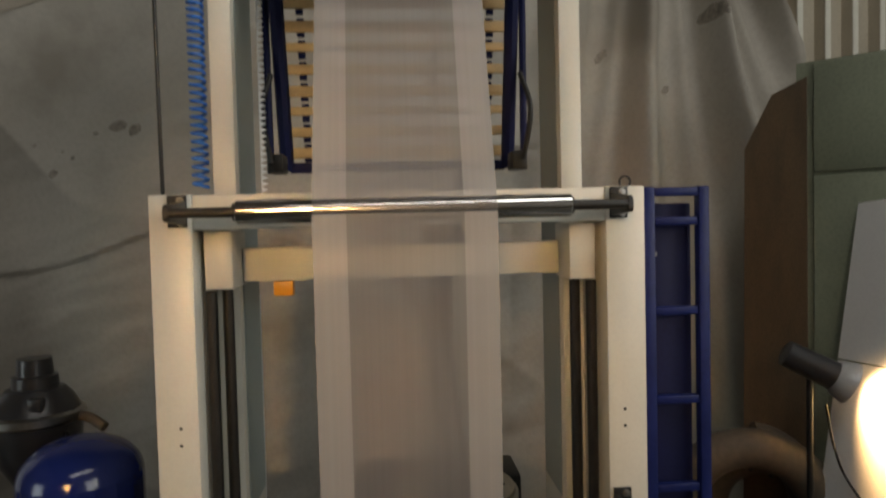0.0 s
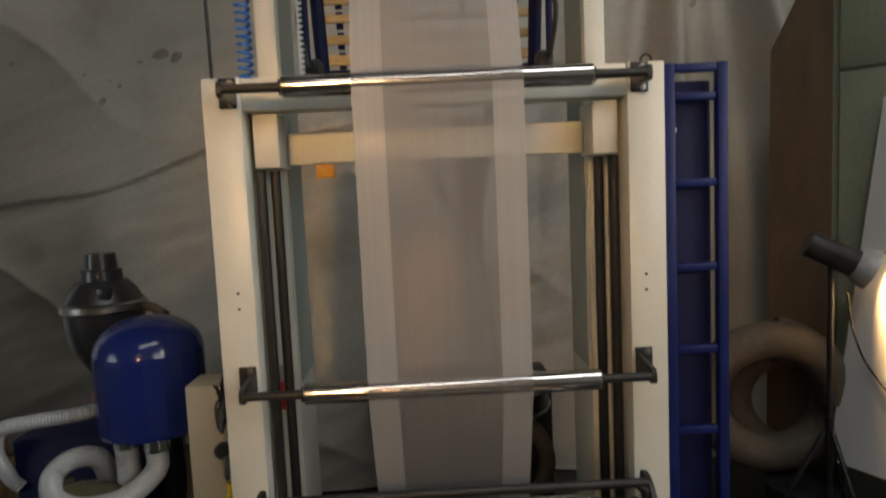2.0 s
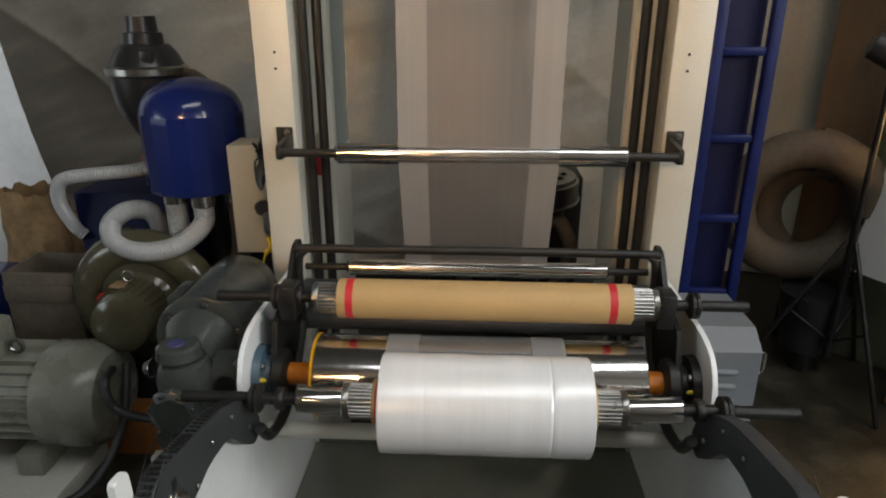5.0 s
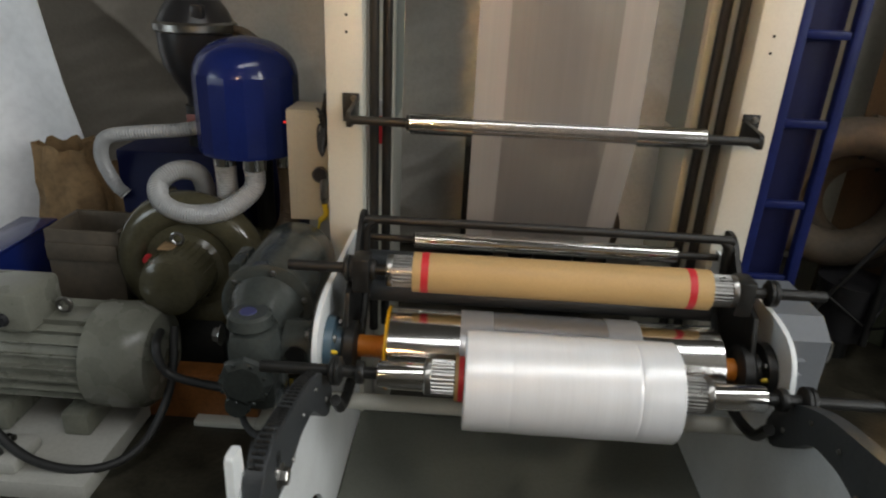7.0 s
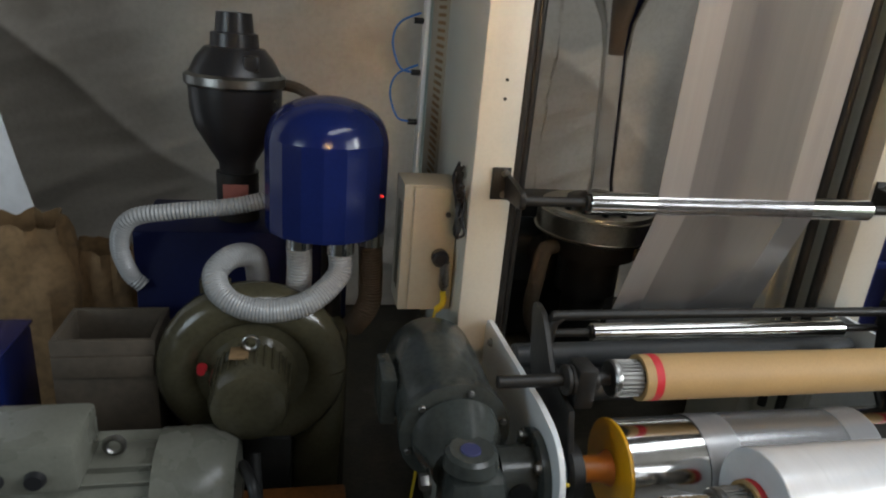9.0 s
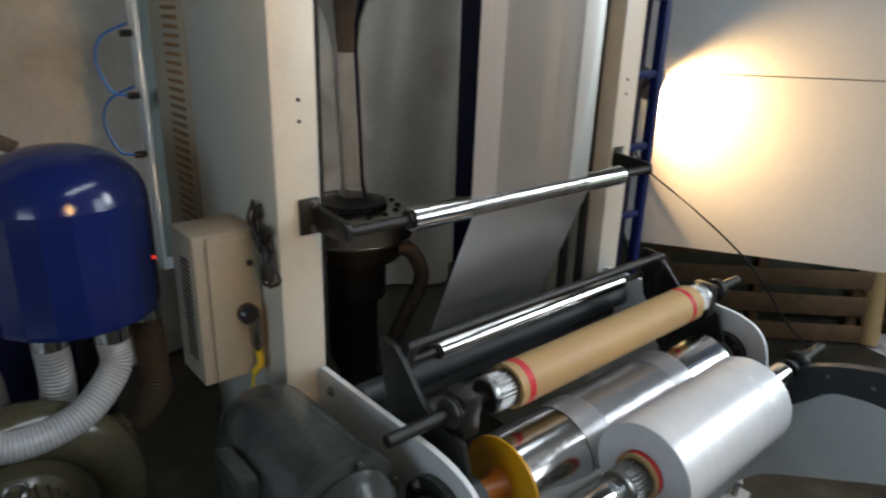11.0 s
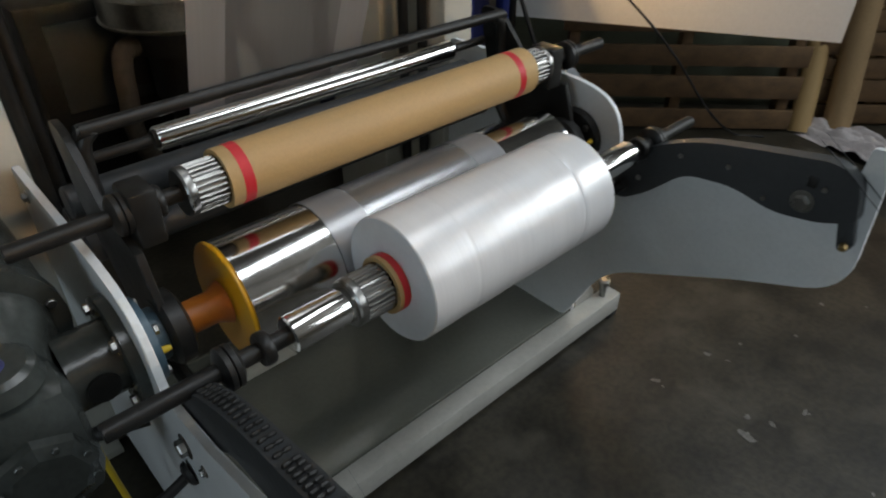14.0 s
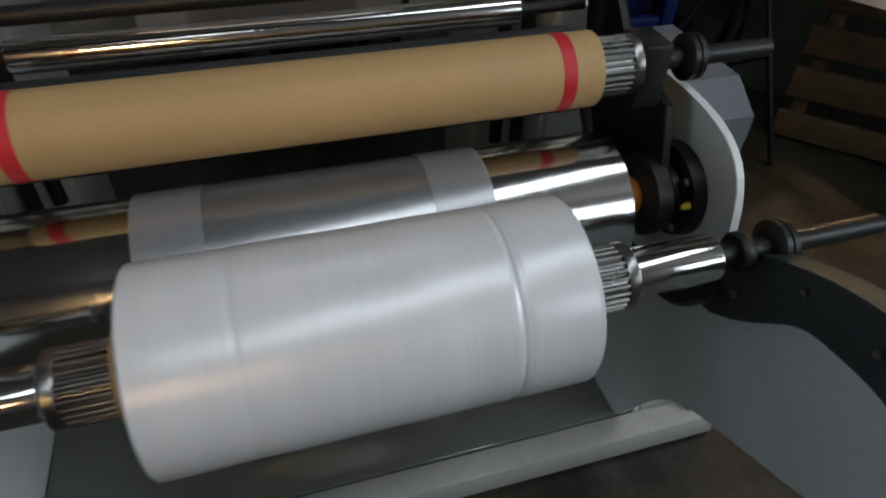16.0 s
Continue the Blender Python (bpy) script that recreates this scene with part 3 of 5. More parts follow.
    for y, z, r in ((1.56, 0.66, 0.03), (1.60, 0.60, 0.032), (1.50, 0.60, 0.028)):
        part("rubber_roller", rod((-0.47, y, z), (0.47, y, z), r, 24, 0.004), "dark_grey", t)
    return t


winder_frame()


def guide_roller(x0, x1, y, z, r, reach, label, bracket=True):
    """A chrome idle roller on dark journals, held by two angle brackets on the posts."""
    t = thing("guide_roller", ((x0 + x1) / 2, y, z), label, "roller", "guide rollers of the winder")
    part("roller_tube", lathe((x0, y, z), (x1, y, z), [(0, r * 0.82), (0, r * 0.95), (0.002, r), (0.998, r), (1, r * 0.95), (1, r * 0.82)], 40), "chrome", t)
    for s, xe in ((-1, x0), (1, x1)):
        part("journal", lathe((xe - s * 0.002, y, z), (s * reach, y, z), [(0, r * 0.75), (0.06, r * 0.75), (0.07, r * 0.45), (0.9, r * 0.42), (1, r * 0.42)], 18), "black_iron", t)
        if bracket:
            xb = s * 0.52
            arm = part("bracket", box(xb - 0.022, xb + 0.022, 1.651, 1.6585, z - 0.03, z + 0.045, 0.002), "black_iron", t)
            part("lug", slab_x(rounded([(1.652, z + 0.03), (y - 0.01, z + 0.018, 0.012), (y - 0.012, z - 0.018, 0.012), (1.652, z - 0.024)]), s * reach - 0.006, s * reach + 0.006, 0.001), "black_iron", arm)
            for dz in (-0.018, 0.032):
                part("bolt", hex_bolt((xb + 0.008, 1.651, z + dz), (0, -1, 0), 0.006, 0.005), "steel", arm)
    return t


guide_roller(-0.359, 0.370, 1.54, 1.785, 0.026, 0.505, "long chrome guide roller under the top crossbeam")
guide_roller(-0.353, 0.371, 1.54, 1.048, 0.026, 0.505, "long chrome guide roller halfway down the posts")
guide_roller(-0.325, 0.335, 1.475, 0.764, 0.021, 0.44, "thin chrome guide roller below a dark guard bar", False)
guide_roller(-0.353, 0.360, 1.83, 2.605, 0.024, 0.44, "chrome guide roller at the head of the tower", False)


# ---- film on its way down ----
def film_web():
    """The flattened film: free spans between the rollers, and smooth arcs where it lies on them."""
    t = thing("plastic_film", (0.003, 1.5, 0.70), "clear flattened plastic film running down over rollers", "plastic film")
    X0, X1 = -0.197, 0.203
    rollers = ((1.785, -20, 62), (1.048, -38, 55))

    def touch(zc, deg, r=0.0268):
        return (1.54 - r * math.cos(radians(deg)), zc + r * math.sin(radians(deg)))
    spans = ([(1.835, 2.632), (1.80, 2.615), touch(1.785, 62)], [touch(1.785, -20), touch(1.048, 55)], [touch(1.048, -38), (1.668, 0.66)])

    def strip(line, x0, x1, dy, nx):
        pts = []
        for (ya, za), (yb, zb) in zip(line, line[1:]):
            n = max(1, int(math.hypot(yb - ya, zb - za) / 0.05))
            pts += [(ya + (yb - ya) * i / n, za + (zb - za) * i / n) for i in range(n)]
        pts.append(line[-1])
        bm, vs = bmesh.new(), []
        for y, z in pts:
            row = []
            for i in range(nx + 1):
                x = x0 + (x1 - x0) * i / nx
                row.append(bm.verts.new((x, y + dy + 0.0004 * noise.noise((x * 9, z * 1.2, 1.0)), z)))
            vs.append(row)
        for p, q in zip(vs, vs[1:]):
            for i in range(nx):
                bm.faces.new((p[i], p[i + 1], q[i + 1], q[i]))
        return bm
    for line in spans:
        part("web", strip(line, X0, X1, 0.0, 60), "film", t)
        for x0, x1 in ((X0, X0 + 0.073), (X1 - 0.073, X1)):
            part("gusset_fold", strip(line, x0, x1, -0.0018, 12), "film_fold", t, "folded double edge of the film")
    for zc, a0, a1 in rollers:
        for x0, x1, r in ((X0, X1, 0.0268), (X0, X0 + 0.073, 0.0274), (X1 - 0.073, X1, 0.0274)):
            arc = grid(8, 16, lambda u, v: (x0 + (x1 - x0) * u, *touch(zc, a0 + (a1 - a0) * v, r)))
            part("roller_wrap", arc, "roller_film", t, "film pressed smooth on the chrome roller")
    return t

film_web()

# ---- chrome drum, paper core and film roll ----
DRUM = (1.232, 0.590)


def drum():
    y, z = DRUM
    t = thing("winding_drum", (0.01, y, z), "large mirror-chrome winding drum with a yellow end disc", "drum")
    part("shell", lathe((-0.358, y, z), (0.380, y, z), [(0, 0.06), (0, 0.093), (0.003, 0.0955), (0.997, 0.0955), (1, 0.093), (1, 0.06)], 72), "chrome", t)
    part("end_disc", lathe((-0.364, y, z), (-0.359, y, z), [(0, 0.03), (0, 0.0955), (0.3, 0.0975), (1, 0.0975)], 56), "yellow", t, "yellow enamelled end disc")
    for s, a, b in ((-1, -0.365, -0.43), (1, 0.381, 0.43)):
        part("hub", lathe((a, y, z), (b, y, z), [(0, 0.036), (0.3, 0.026), (1, 0.026)], 24), "orange", t)
    return t


drum()


def film_on_drum():
    """The film that lies over the drum and runs on to the roll."""
    t = thing("film_wrap", (0, DRUM[0], DRUM[1] + 0.1), "thin white film lying round the chrome drum", "plastic film")
    y, z = DRUM

    def arc(x0, x1, r):
        return grid(4, 40, lambda u, v: (x0 + (x1 - x0) * u, y - r * math.sin(radians(-60 + 145 * v)), z + r * math.cos(radians(-60 + 145 * v))))
    part("web", arc(-0.197, 0.203, 0.0966), "wrap_film", t)
    part("gusset_fold", arc(-0.197, -0.124, 0.0975), "wrap_fold", t)
    part("gusset_fold", arc(0.130, 0.203, 0.0975), "wrap_fold", t)
    return t


film_on_drum()


def winding_shaft(y, z, tip0, tip1, ch0, ch1, label, x_core0, x_core1):
    """An air shaft: dark tips with collars, bright body, ribbed chucks that grip the core."""
    t = thing("winding_shaft", ((tip0 + tip1) / 2, y, z), label, "shaft", "winding shafts")
    part("shaft_bar", rod((tip0, y, z), (tip1, y, z), 0.0125), "black_iron", t)
    for s, a, b in ((-1, ch0, x_core0), (1, ch1, x_core1)):
        part("chrome_body", lathe((a, y, z), (b + s * 0.045, y, z), [(0, 0.024), (0.02, 0.027), (0.98, 0.027), (1, 0.026)], 32), "chrome", t)
        n = 26
        xa, xb = sorted((b, b + s * 0.045))
        chuck = part("ribbed_chuck", lathe((xa, y, z), (xb, y, z), [(0, 0.033), (1, 0.033)], n), "steel", t, "ribbed bright-metal chuck")
        for k in range(n):
            an = 2 * math.pi * k / n
            p = Vector((0, math.cos(an), math.sin(an))) * 0.0345
            part("rib", lathe(Vector((xa, y, z)) + p, Vector((xb, y, z)) + p, [(0, 0.0026), (1, 0.0026)], 6), "steel", chuck)
        part("chuck_ring", lathe((b + s * 0.0455, y, z), (b + s * 0.060, y, z), [(0, 0.036), (0.2, 0.037), (0.8, 0.037), (1, 0.034)], 32), "steel", t)
        e = a + s * 0.035
        part("collar", lathe((e - 0.008, y, z), (e + 0.008, y, z), [(0, 0.022), (0.2, 0.024), (0.8, 0.024), (1, 0.022)], 20), "black_iron", t)
        e = a + s * 0.085
        part("bearing", lathe((e - 0.014, y, z), (e + 0.014, y, z), [(0, 0.020), (0.2, 0.030), (0.45, 0.030), (0.5, 0.026), (0.55, 0.030), (0.8, 0.030), (1, 0.020)], 24), "black_iron", t)
    return t


def paper_core():
    y, z = 1.28, 0.765
    t = thing("paper_core", (0.02, y, z), "empty brown kraft paper tube with two red rings", "paper tube")
    part("tube", pipe((-0.312, y, z), (0.353, y, z), 0.046, 0.038, 48), "kraft", t)
    for xa in (-0.293, 0.300):
        part("red_ring", pipe((xa, y, z), (xa + 0.017, y, z), 0.0464, 0.0458, 48), "red", t, "printed red ring")
    return t


paper_core()
winding_shaft(1.28, 0.765, -0.60, 0.616, -0.372, 0.41, "steel air shaft through the empty paper core", -0.3125, 0.3535)
winding_shaft(1.043, 0.645, -0.60, 0.645, -0.360, 0.414, "steel air shaft carrying the wound film roll", -0.205, 0.246)


def film_roll():
    y, z = 1.043, 0.645
    t = thing("film_roll", (0.03, y, z), "thick roll of white plastic film on a paper core", "film roll")
    prof = [(0, 0.046), (0.0, 0.0985), (0.004, 0.1)]
    for i in range(1, 200):
        u = 0.004 + 0.992 * i / 200
        dent = sum(d * math.exp(-((u - c) / w) ** 2) for c, w, d in ((0.808, 0.006, 0.0016), (0.822, 0.004, 0.0006), (0.215, 0.008, 0.0004)))
        prof.append((u, 0.1 + 0.0003 * math.sin(u * 23) - dent))
    prof += [(0.996, 0.1), (1.0, 0.0985), (1.0, 0.046)]
    body = lathe((-0.184, y, z), (0.229, y, z), prof, 96)
    part("wound_film", body, "roll_white", t)
    for s, x in ((-1, -0.1846), (1, 0.2296)):
        part("end_face", pipe((x, y, z), (x - s * 0.0004, y, z), 0.098, 0.0465, 64), "roll_end", t)
    part("core", pipe((-0.203, y, z), (0.244, y, z), 0.0455, 0.038, 40), "kraft", t)
    part("red_ring", pipe((-0.196, y, z), (-0.1852, y, z), 0.0460, 0.0452, 40), "red", t)
    return t


film_roll()


def swing_arm(s):
    """A dark curved arm with a chain along its top, bolts and a brass-tipped end."""
    t = thing("swing_arm", (s * 0.48, 0.85, 0.65), "dark grey steel swing arm with chain and bolts beside the roll", "machine arm", "swing arms of the winder")
    x0, x1 = sorted((s * 0.470, s * 0.500))
    outline = rounded([(1.12, 0.53, 0.02), (1.09, 0.60, 0.03), (1.02, 0.655, 0.04), (0.93, 0.695, 0.04), (0.835, 0.715, 0.03), (0.69, 0.742, 0.03), (0.652, 0.715, 0.02), (0.638, 0.65, 0.01),
                       (0.695, 0.627, 0.015), (0.77, 0.614, 0.03), (0.85, 0.632, 0.03), (0.945, 0.620, 0.03), (1.02, 0.545, 0.03), (1.08, 0.505, 0.02)])
    part("arm_plate", slab_x(outline, x0, x1, 0.003), "dark_grey", t, smooth=False)
    inner = s * 0.470
    for y, z, r in ((0.865, 0.668, 0.005), (0.96, 0.655, 0.005), (0.70, 0.69, 0.005), (0.79, 0.635, 0.005), (1.04, 0.575, 0.006)):
        part("screw", hex_bolt((inner, y, z), (-s, 0, 0), r, 0.004, False), "steel", t)
    part("pivot_bolt", hex_bolt((inner, 0.728, 0.655), (-s, 0, 0), 0.014, 0.012), "steel", t, "large bright hexagon bolt")
    part("slot", box(inner - 0.002, inner + 0.002, 0.715, 0.73, 0.685, 0.705, 0.001), "black_iron", t)
    part("end_lug", slab_x(rounded([(0.672, 0.66), (0.645, 0.66), (0.630, 0.60, 0.01), (0.652, 0.585, 0.01)]), x0 + 0.008, x1 - 0.008, 0.001), "dark_grey", t)
    part("brass_tip", lathe((s * 0.465, 0.643, 0.600), (s * 0.48, 0.643, 0.600), [(0, 0.005), (0.5, 0.008), (1, 0.008)], 12), "brass", t)
    if s > 0:
        return t
    chain = bmesh.new()
    path = curve_points([(s * 0.485, 1.06, 0.630), (s * 0.485, 0.95, 0.688), (s * 0.485, 0.84, 0.714), (s * 0.485, 0.70, 0.740), (s * 0.485, 0.655, 0.720)], 16)
    gap, last = 0.0, None
    for a, b in zip(path, path[1:]):
        gap += (b - a).length
        if gap > 0.0095:
            gap = 0.0
            for dx in (-0.0055, 0.0055):
                lathe((a.x + dx - 0.0036, a.y, a.z), (a.x + dx + 0.0036, a.y, a.z), [(0, 0.0034), (1, 0.0034)], 8, chain)
            box(a.x - 0.0105, a.x + 0.0105, a.y - 0.0016, a.y + 0.0016, a.z - 0.0018, a.z + 0.0018, 0, chain)
    tagged(part("chain", chain, "black_iron", t, "dull oily roller chain"), kind="stuff")
    return t


for s in (-1, 1):
    swing_arm(s)


# out-of-view housing, made up to go with the added warm fill
t = thing("warm_fill_housing", (-1.0, -3.42, 2.5), "unseen black housing added on the wall behind the warm fill lamp", "lamp")
part("housing", box(-1.30, -0.70, -3.499, -3.36, 2.50, 2.80, 0.01), "black_plastic", t)


# ---- the tower behind the winder ----
def tower():
    t = thing("film_tower", (0, 1.97, 0), "tall cream steel tower carrying nip rollers above the winder", "machine tower")
    for s in (-1, 1):
        x0, x1 = sorted((s * 0.430, s * 0.4885))
        part("post", box(x0, x1, 1.85, 2.10, 0.0, 2.56, 0.004), "cream", t)
        x0, x1 = sorted((s * 0.4295, s * 0.4275))
        part("inner_panel", box(x0, x1, 1.885, 2.085, 0.98, 2.50, 0.0), "green_grey", t)
    part("head_beam", box(-0.4285, 0.4285, 1.853, 1.91, 2.42, 2.52, 0.004), "cream", t)
    for s in (-1, 1):
        x0, x1 = sorted((s * 0.405, s * 0.475))
        cheek = part("nip_cheek", box(x0, x1, 1.80, 2.06, 2.562, 2.92, 0.006), "white_paint", t)
        part("bearing", box(s * 0.37 - 0.03, s * 0.37 + 0.03, 1.86, 1.98, 2.64, 2.84, 0.01), "black_iron", cheek)
        part("cylinder", rod((s * 0.375, 1.80, 2.60), (s * 0.375, 1.80, 2.86), 0.02), "black_iron", cheek)
    nip = part("nip_roller", lathe((-0.33, 1.93, 2.745), (0.33, 1.93, 2.745), [(0, 0.06), (0.004, 0.072), (0.996, 0.072), (1, 0.06)], 48), "chrome", t, "large chrome nip roller")
    part("shaft", rod((-0.40, 1.93, 2.745), (0.40, 1.93, 2.745), 0.02), "black_iron", nip)
    part("rubber_nip_roller", rod((-0.33, 2.07, 2.745), (0.33, 2.07, 2.745), 0.065, 40, 0.006), "dark_grey", t)
    part("lower_crossbar", box(-0.4285, 0.4285, 1.86, 1.90, 2.535, 2.565, 0.002), "black_iron", t)
    rack = bmesh.new()
    for i in range(40):
        z = 1.84 + i * 0.018
        vs = [rack.verts.new(p) for p in ((-0.418, 2.12, z), (-0.418, 2.12, z + 0.018), (-0.398, 2.12, z + 0.009), (-0.418, 2.126, z), (-0.418, 2.126, z + 0.018), (-0.398, 2.126, z + 0.009))]
        rack.faces.new(vs[:3])
        rack.faces.new(vs[3:])
        for a, b in ((0, 1), (1, 2), (2, 0)):
            rack.faces.new((vs[a], vs[b], vs[b + 3], vs[a + 3]))
    tagged(part("toothed_rack", rack, "white_paint", t, "white toothed strip", smooth=False), kind="stuff")
    trunk = part("cable_trunking", box(-0.587, -0.535, 2.063, 2.30, 0.50, 1.78, 0.003), "beige_box", t, "slotted beige cable trunking")
    for i in range(58):
        part("slot", box(-0.5885, -0.5872, 2.10, 2.20, 0.58 + i * 0.0205, 0.589 + i * 0.0205, 0), "sack", trunk)
    panel = part("side_cabinet", box(-0.590, -0.500, 2.40, 2.46, 0.72, 1.52, 0.004), "white_paint", t, "narrow white terminal cabinet")
    part("door", box(-0.578, -0.512, 2.395, 2.3995, 0.76, 1.48, 0.001), "green_grey", panel)
    part("bracket", box(-0.560, -0.530, 2.301, 2.399, 1.20, 1.24, 0.002), "black_iron", panel)
    for z in (1.06, 1.22, 1.38):
        part("terminal", rod((-0.591, 2.43, z), (-0.622, 2.43, z), 0.010, 12), "black_plastic", panel)
    for z0, z1 in ((1.22, 1.38), (1.06, 1.22)):
        part("blue_cable", sweep([(-0.62, 2.43, z0), (-0.66, 2.43, z0 + 0.015), (-0.685, 2.44, (z0 + z1) / 2 + 0.01), (-0.665, 2.44, z1 - 0.01), (-0.60, 2.43, z1 + 0.025)], 0.0035, 8), "blue_coil", panel)
    return t


tower()


def collapsing_frame():
    """The blue frame with wooden slats between which the bubble is flattened."""
    t = thing("collapsing_frame", (0, 2.3, 1.94), "blue steel frame with pale wooden slats inside the tower", "slatted frame")
    for s in (-1, 1):
        part("side_rail", sweep([(s * 0.385, 2.42, 1.95), (s * 0.385, 2.24, 2.62)], 0.024, 8, smooth_line=False), "navy", t)
        part("side_strut", sweep([(s * 0.42, 2.30, 1.93), (s * 0.425, 2.30, 2.62)], 0.012, 8, smooth_line=False), "navy", t)
        part("hinge_block", box(s * 0.40 - 0.025, s * 0.40 + 0.025, 2.26, 2.36, 1.93, 1.99, 0.004), "black_iron", t)
        part("adjusting_arm", sweep([(s * 0.41, 2.25, 1.96), (s * 0.43, 2.22, 2.12), (s * 0.40, 2.24, 2.24)], 0.009, 8, per=4), "black_iron", t)
    part("bottom_rail", box(-0.375, 0.375, 2.405, 2.435, 1.94, 1.975, 0.003), "navy", t)
    for i in range(10):
        z = 2.005 + i * 0.066
        y = 2.40 - (z - 1.95) * 0.268
        slat = part("slat", box(-0.358, 0.358, y - 0.006, y + 0.006, z - 0.018 + 0.004 * (i % 3), z + 0.018, 0.003), "wood", t)
        for s in (-1, 1):
            part("clip", box(s * 0.31 - 0.012, s * 0.31 + 0.012, y + 0.007, y + 0.02, z - 0.03, z + 0.03, 0.002), "navy", slat)
    return t


collapsing_frame()


DIE_X, DIE_Y = 0.195, 2.60


def blown_bubble():
    """The die with the clear film tube that rises from it."""
    t = thing("blow_die", (DIE_X, DIE_Y, 0.0), "wide round silvery blow die on a dark steel stand", "die head")

    def turned(z0, z1, profile, seg=56):
        return lathe((DIE_X, DIE_Y, z0), (DIE_X, DIE_Y, z1), profile, seg)
    part("die_ring", turned(0.635, 0.745, [(0, 0.20), (0.02, 0.238), (0.10, 0.243), (0.12, 0.236), (0.80, 0.236), (0.82, 0.226), (0.97, 0.222), (1, 0.10)]), "die_steel", t)
    part("die_lip", turned(0.745, 0.79, [(0, 0.13), (0.5, 0.125), (0.6, 0.085), (1, 0.06)], 40), "black_iron", t)
    part("air_chamber", turned(0.54, 0.635, [(0, 0.15), (0.1, 0.18), (0.9, 0.185), (1, 0.18)], 40), "black_iron", t)
    part("heater_band", turned(0.38, 0.54, [(0, 0.10), (0.02, 0.125), (0.98, 0.125), (1, 0.10)], 40), "black_iron", t, "dark heater band")
    part("stand", turned(0.0, 0.38, [(0, 0.16), (0.05, 0.16), (0.08, 0.09), (1, 0.09)], 28), "black_iron", t)
    for k in (0, 4):
        a = radians(195 + 30 * k)
        out = Vector((math.cos(a), math.sin(a), 0))
        p = Vector((DIE_X, DIE_Y, 0.585)) + out * 0.17
        part("air_hose", sweep([p, p + out * 0.06 + Vector((0, 0, -0.02)), p + out * 0.09 + Vector((0.01, 0, -0.13)), p + out * 0.05 + Vector((-0.02, 0.02, -0.32)), p + Vector((-0.03 * k + 0.06, 0.05, -0.55))], 0.030, 12, 0.002, 0.012), "duct", t)
    for k in range(8):
        a = radians(180 + 25 * k)
        p = Vector((DIE_X + 0.17 * math.cos(a), DIE_Y + 0.17 * math.sin(a), 0.742))
        part("die_bolt", hex_bolt(p, (0, 0, 1), 0.010), "black_iron", t)
    b = thing("film_bubble", (DIE_X, DIE_Y, 0.79), "clear plastic film bubble rising from the die", "plastic film")
    part("bubble", lathe((DIE_X, DIE_Y, 0.79), (0.05, 2.45, 1.93), [(0, 0.055), (0.05, 0.045), (0.48, 0.045), (0.56, 0.06), (0.66, 0.11), (0.78, 0.17), (1, 0.22)], 40, caps=False), "thin_film", b)
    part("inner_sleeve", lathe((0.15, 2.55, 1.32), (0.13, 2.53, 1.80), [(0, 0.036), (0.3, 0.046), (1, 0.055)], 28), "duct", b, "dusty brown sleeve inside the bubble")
    return t


blown_bubble()


t = thing("extruder_base", (0.2, 3.0, 0), "dark steel machine base behind the die", "machine base")
part("body", box(-0.22, 0.50, 2.88, 3.14, 0.02, 0.66, 0.012), "black_iron", t)
part("foot", box(-0.20, -0.10, 2.90, 3.12, 0.0, 0.0195, 0.002), "black_iron", t)
part("foot", box(0.38, 0.48, 2.90, 3.12, 0.0, 0.0195, 0.002), "black_iron", t)
part("cover", box(-0.15, 0.15, 2.868, 2.8795, 0.30, 0.60, 0.003), "dark_grey", t, "dark access cover")
part("barrel", lathe((0.10, 2.86, 0.46), (0.10, 2.73, 0.46), [(0, 0.07), (0.1, 0.08), (0.9, 0.08), (1, 0.06)], 24), "black_iron", t)

# ---- beside the posts ----
def ladder():
    t = thing("ladder", (0.68, 1.71, 0), "narrow blue steel ladder standing beside the frame", "ladder")
    for x in (0.612, 0.752):
        part("rail", box(x - 0.014, x + 0.014, 1.69, 1.72, 0.0, 1.83, 0.004), "rail_blue", t)
    for i in range(8):
        z = 0.165 + 0.2255 * i
        part("rung", box(0.6265, 0.7375, 1.695, 1.715, z - 0.011, z + 0.011, 0.004), "rail_blue", t)
    part("top_rung", box(0.6265, 0.7375, 1.692, 1.718, 1.806, 1.828, 0.003), "rail_blue", t)
    return t


ladder()
t = thing("blue_cabinet", (0.65, 2.16, 0), "tall dark blue steel cabinet behind the ladder", "cabinet")
part("body", box(0.60, 0.742, 1.745, 2.47, 0.0, 1.79, 0.005), "navy", t)
part("door", box(0.612, 0.732, 1.737, 1.744, 0.05, 1.74, 0.002), "navy", t)
part("lock", rod((0.64, 1.736, 1.66), (0.64, 1.731, 1.66), 0.006, 12), "steel", t)


def louvred_box():
    t = thing("louvred_box", (0.62, 1.46, 0.42), "light grey louvred steel enclosure fixed to the side plate", "enclosure")
    part("body", slab_x([(1.34, 0.42), (1.34, 0.615), (1.40, 0.655), (1.60, 0.655), (1.60, 0.42)], 0.517, 0.700, 0.003), "grey_box", t, smooth=False)
    for i in range(3):
        z = 0.48 + i * 0.04
        part("louvre", lathe((0.56, 1.3395, z), (0.65, 1.3395, z), [(0, 0.002), (0.1, 0.008), (0.9, 0.008), (1, 0.002)], 12), "grey_box", t)
    part("handle", sweep([(0.701, 1.36, 0.55), (0.715, 1.36, 0.555), (0.715, 1.36, 0.60), (0.701, 1.36, 0.605)], 0.0035, 8, per=4), "steel", t)
    return t


louvred_box()


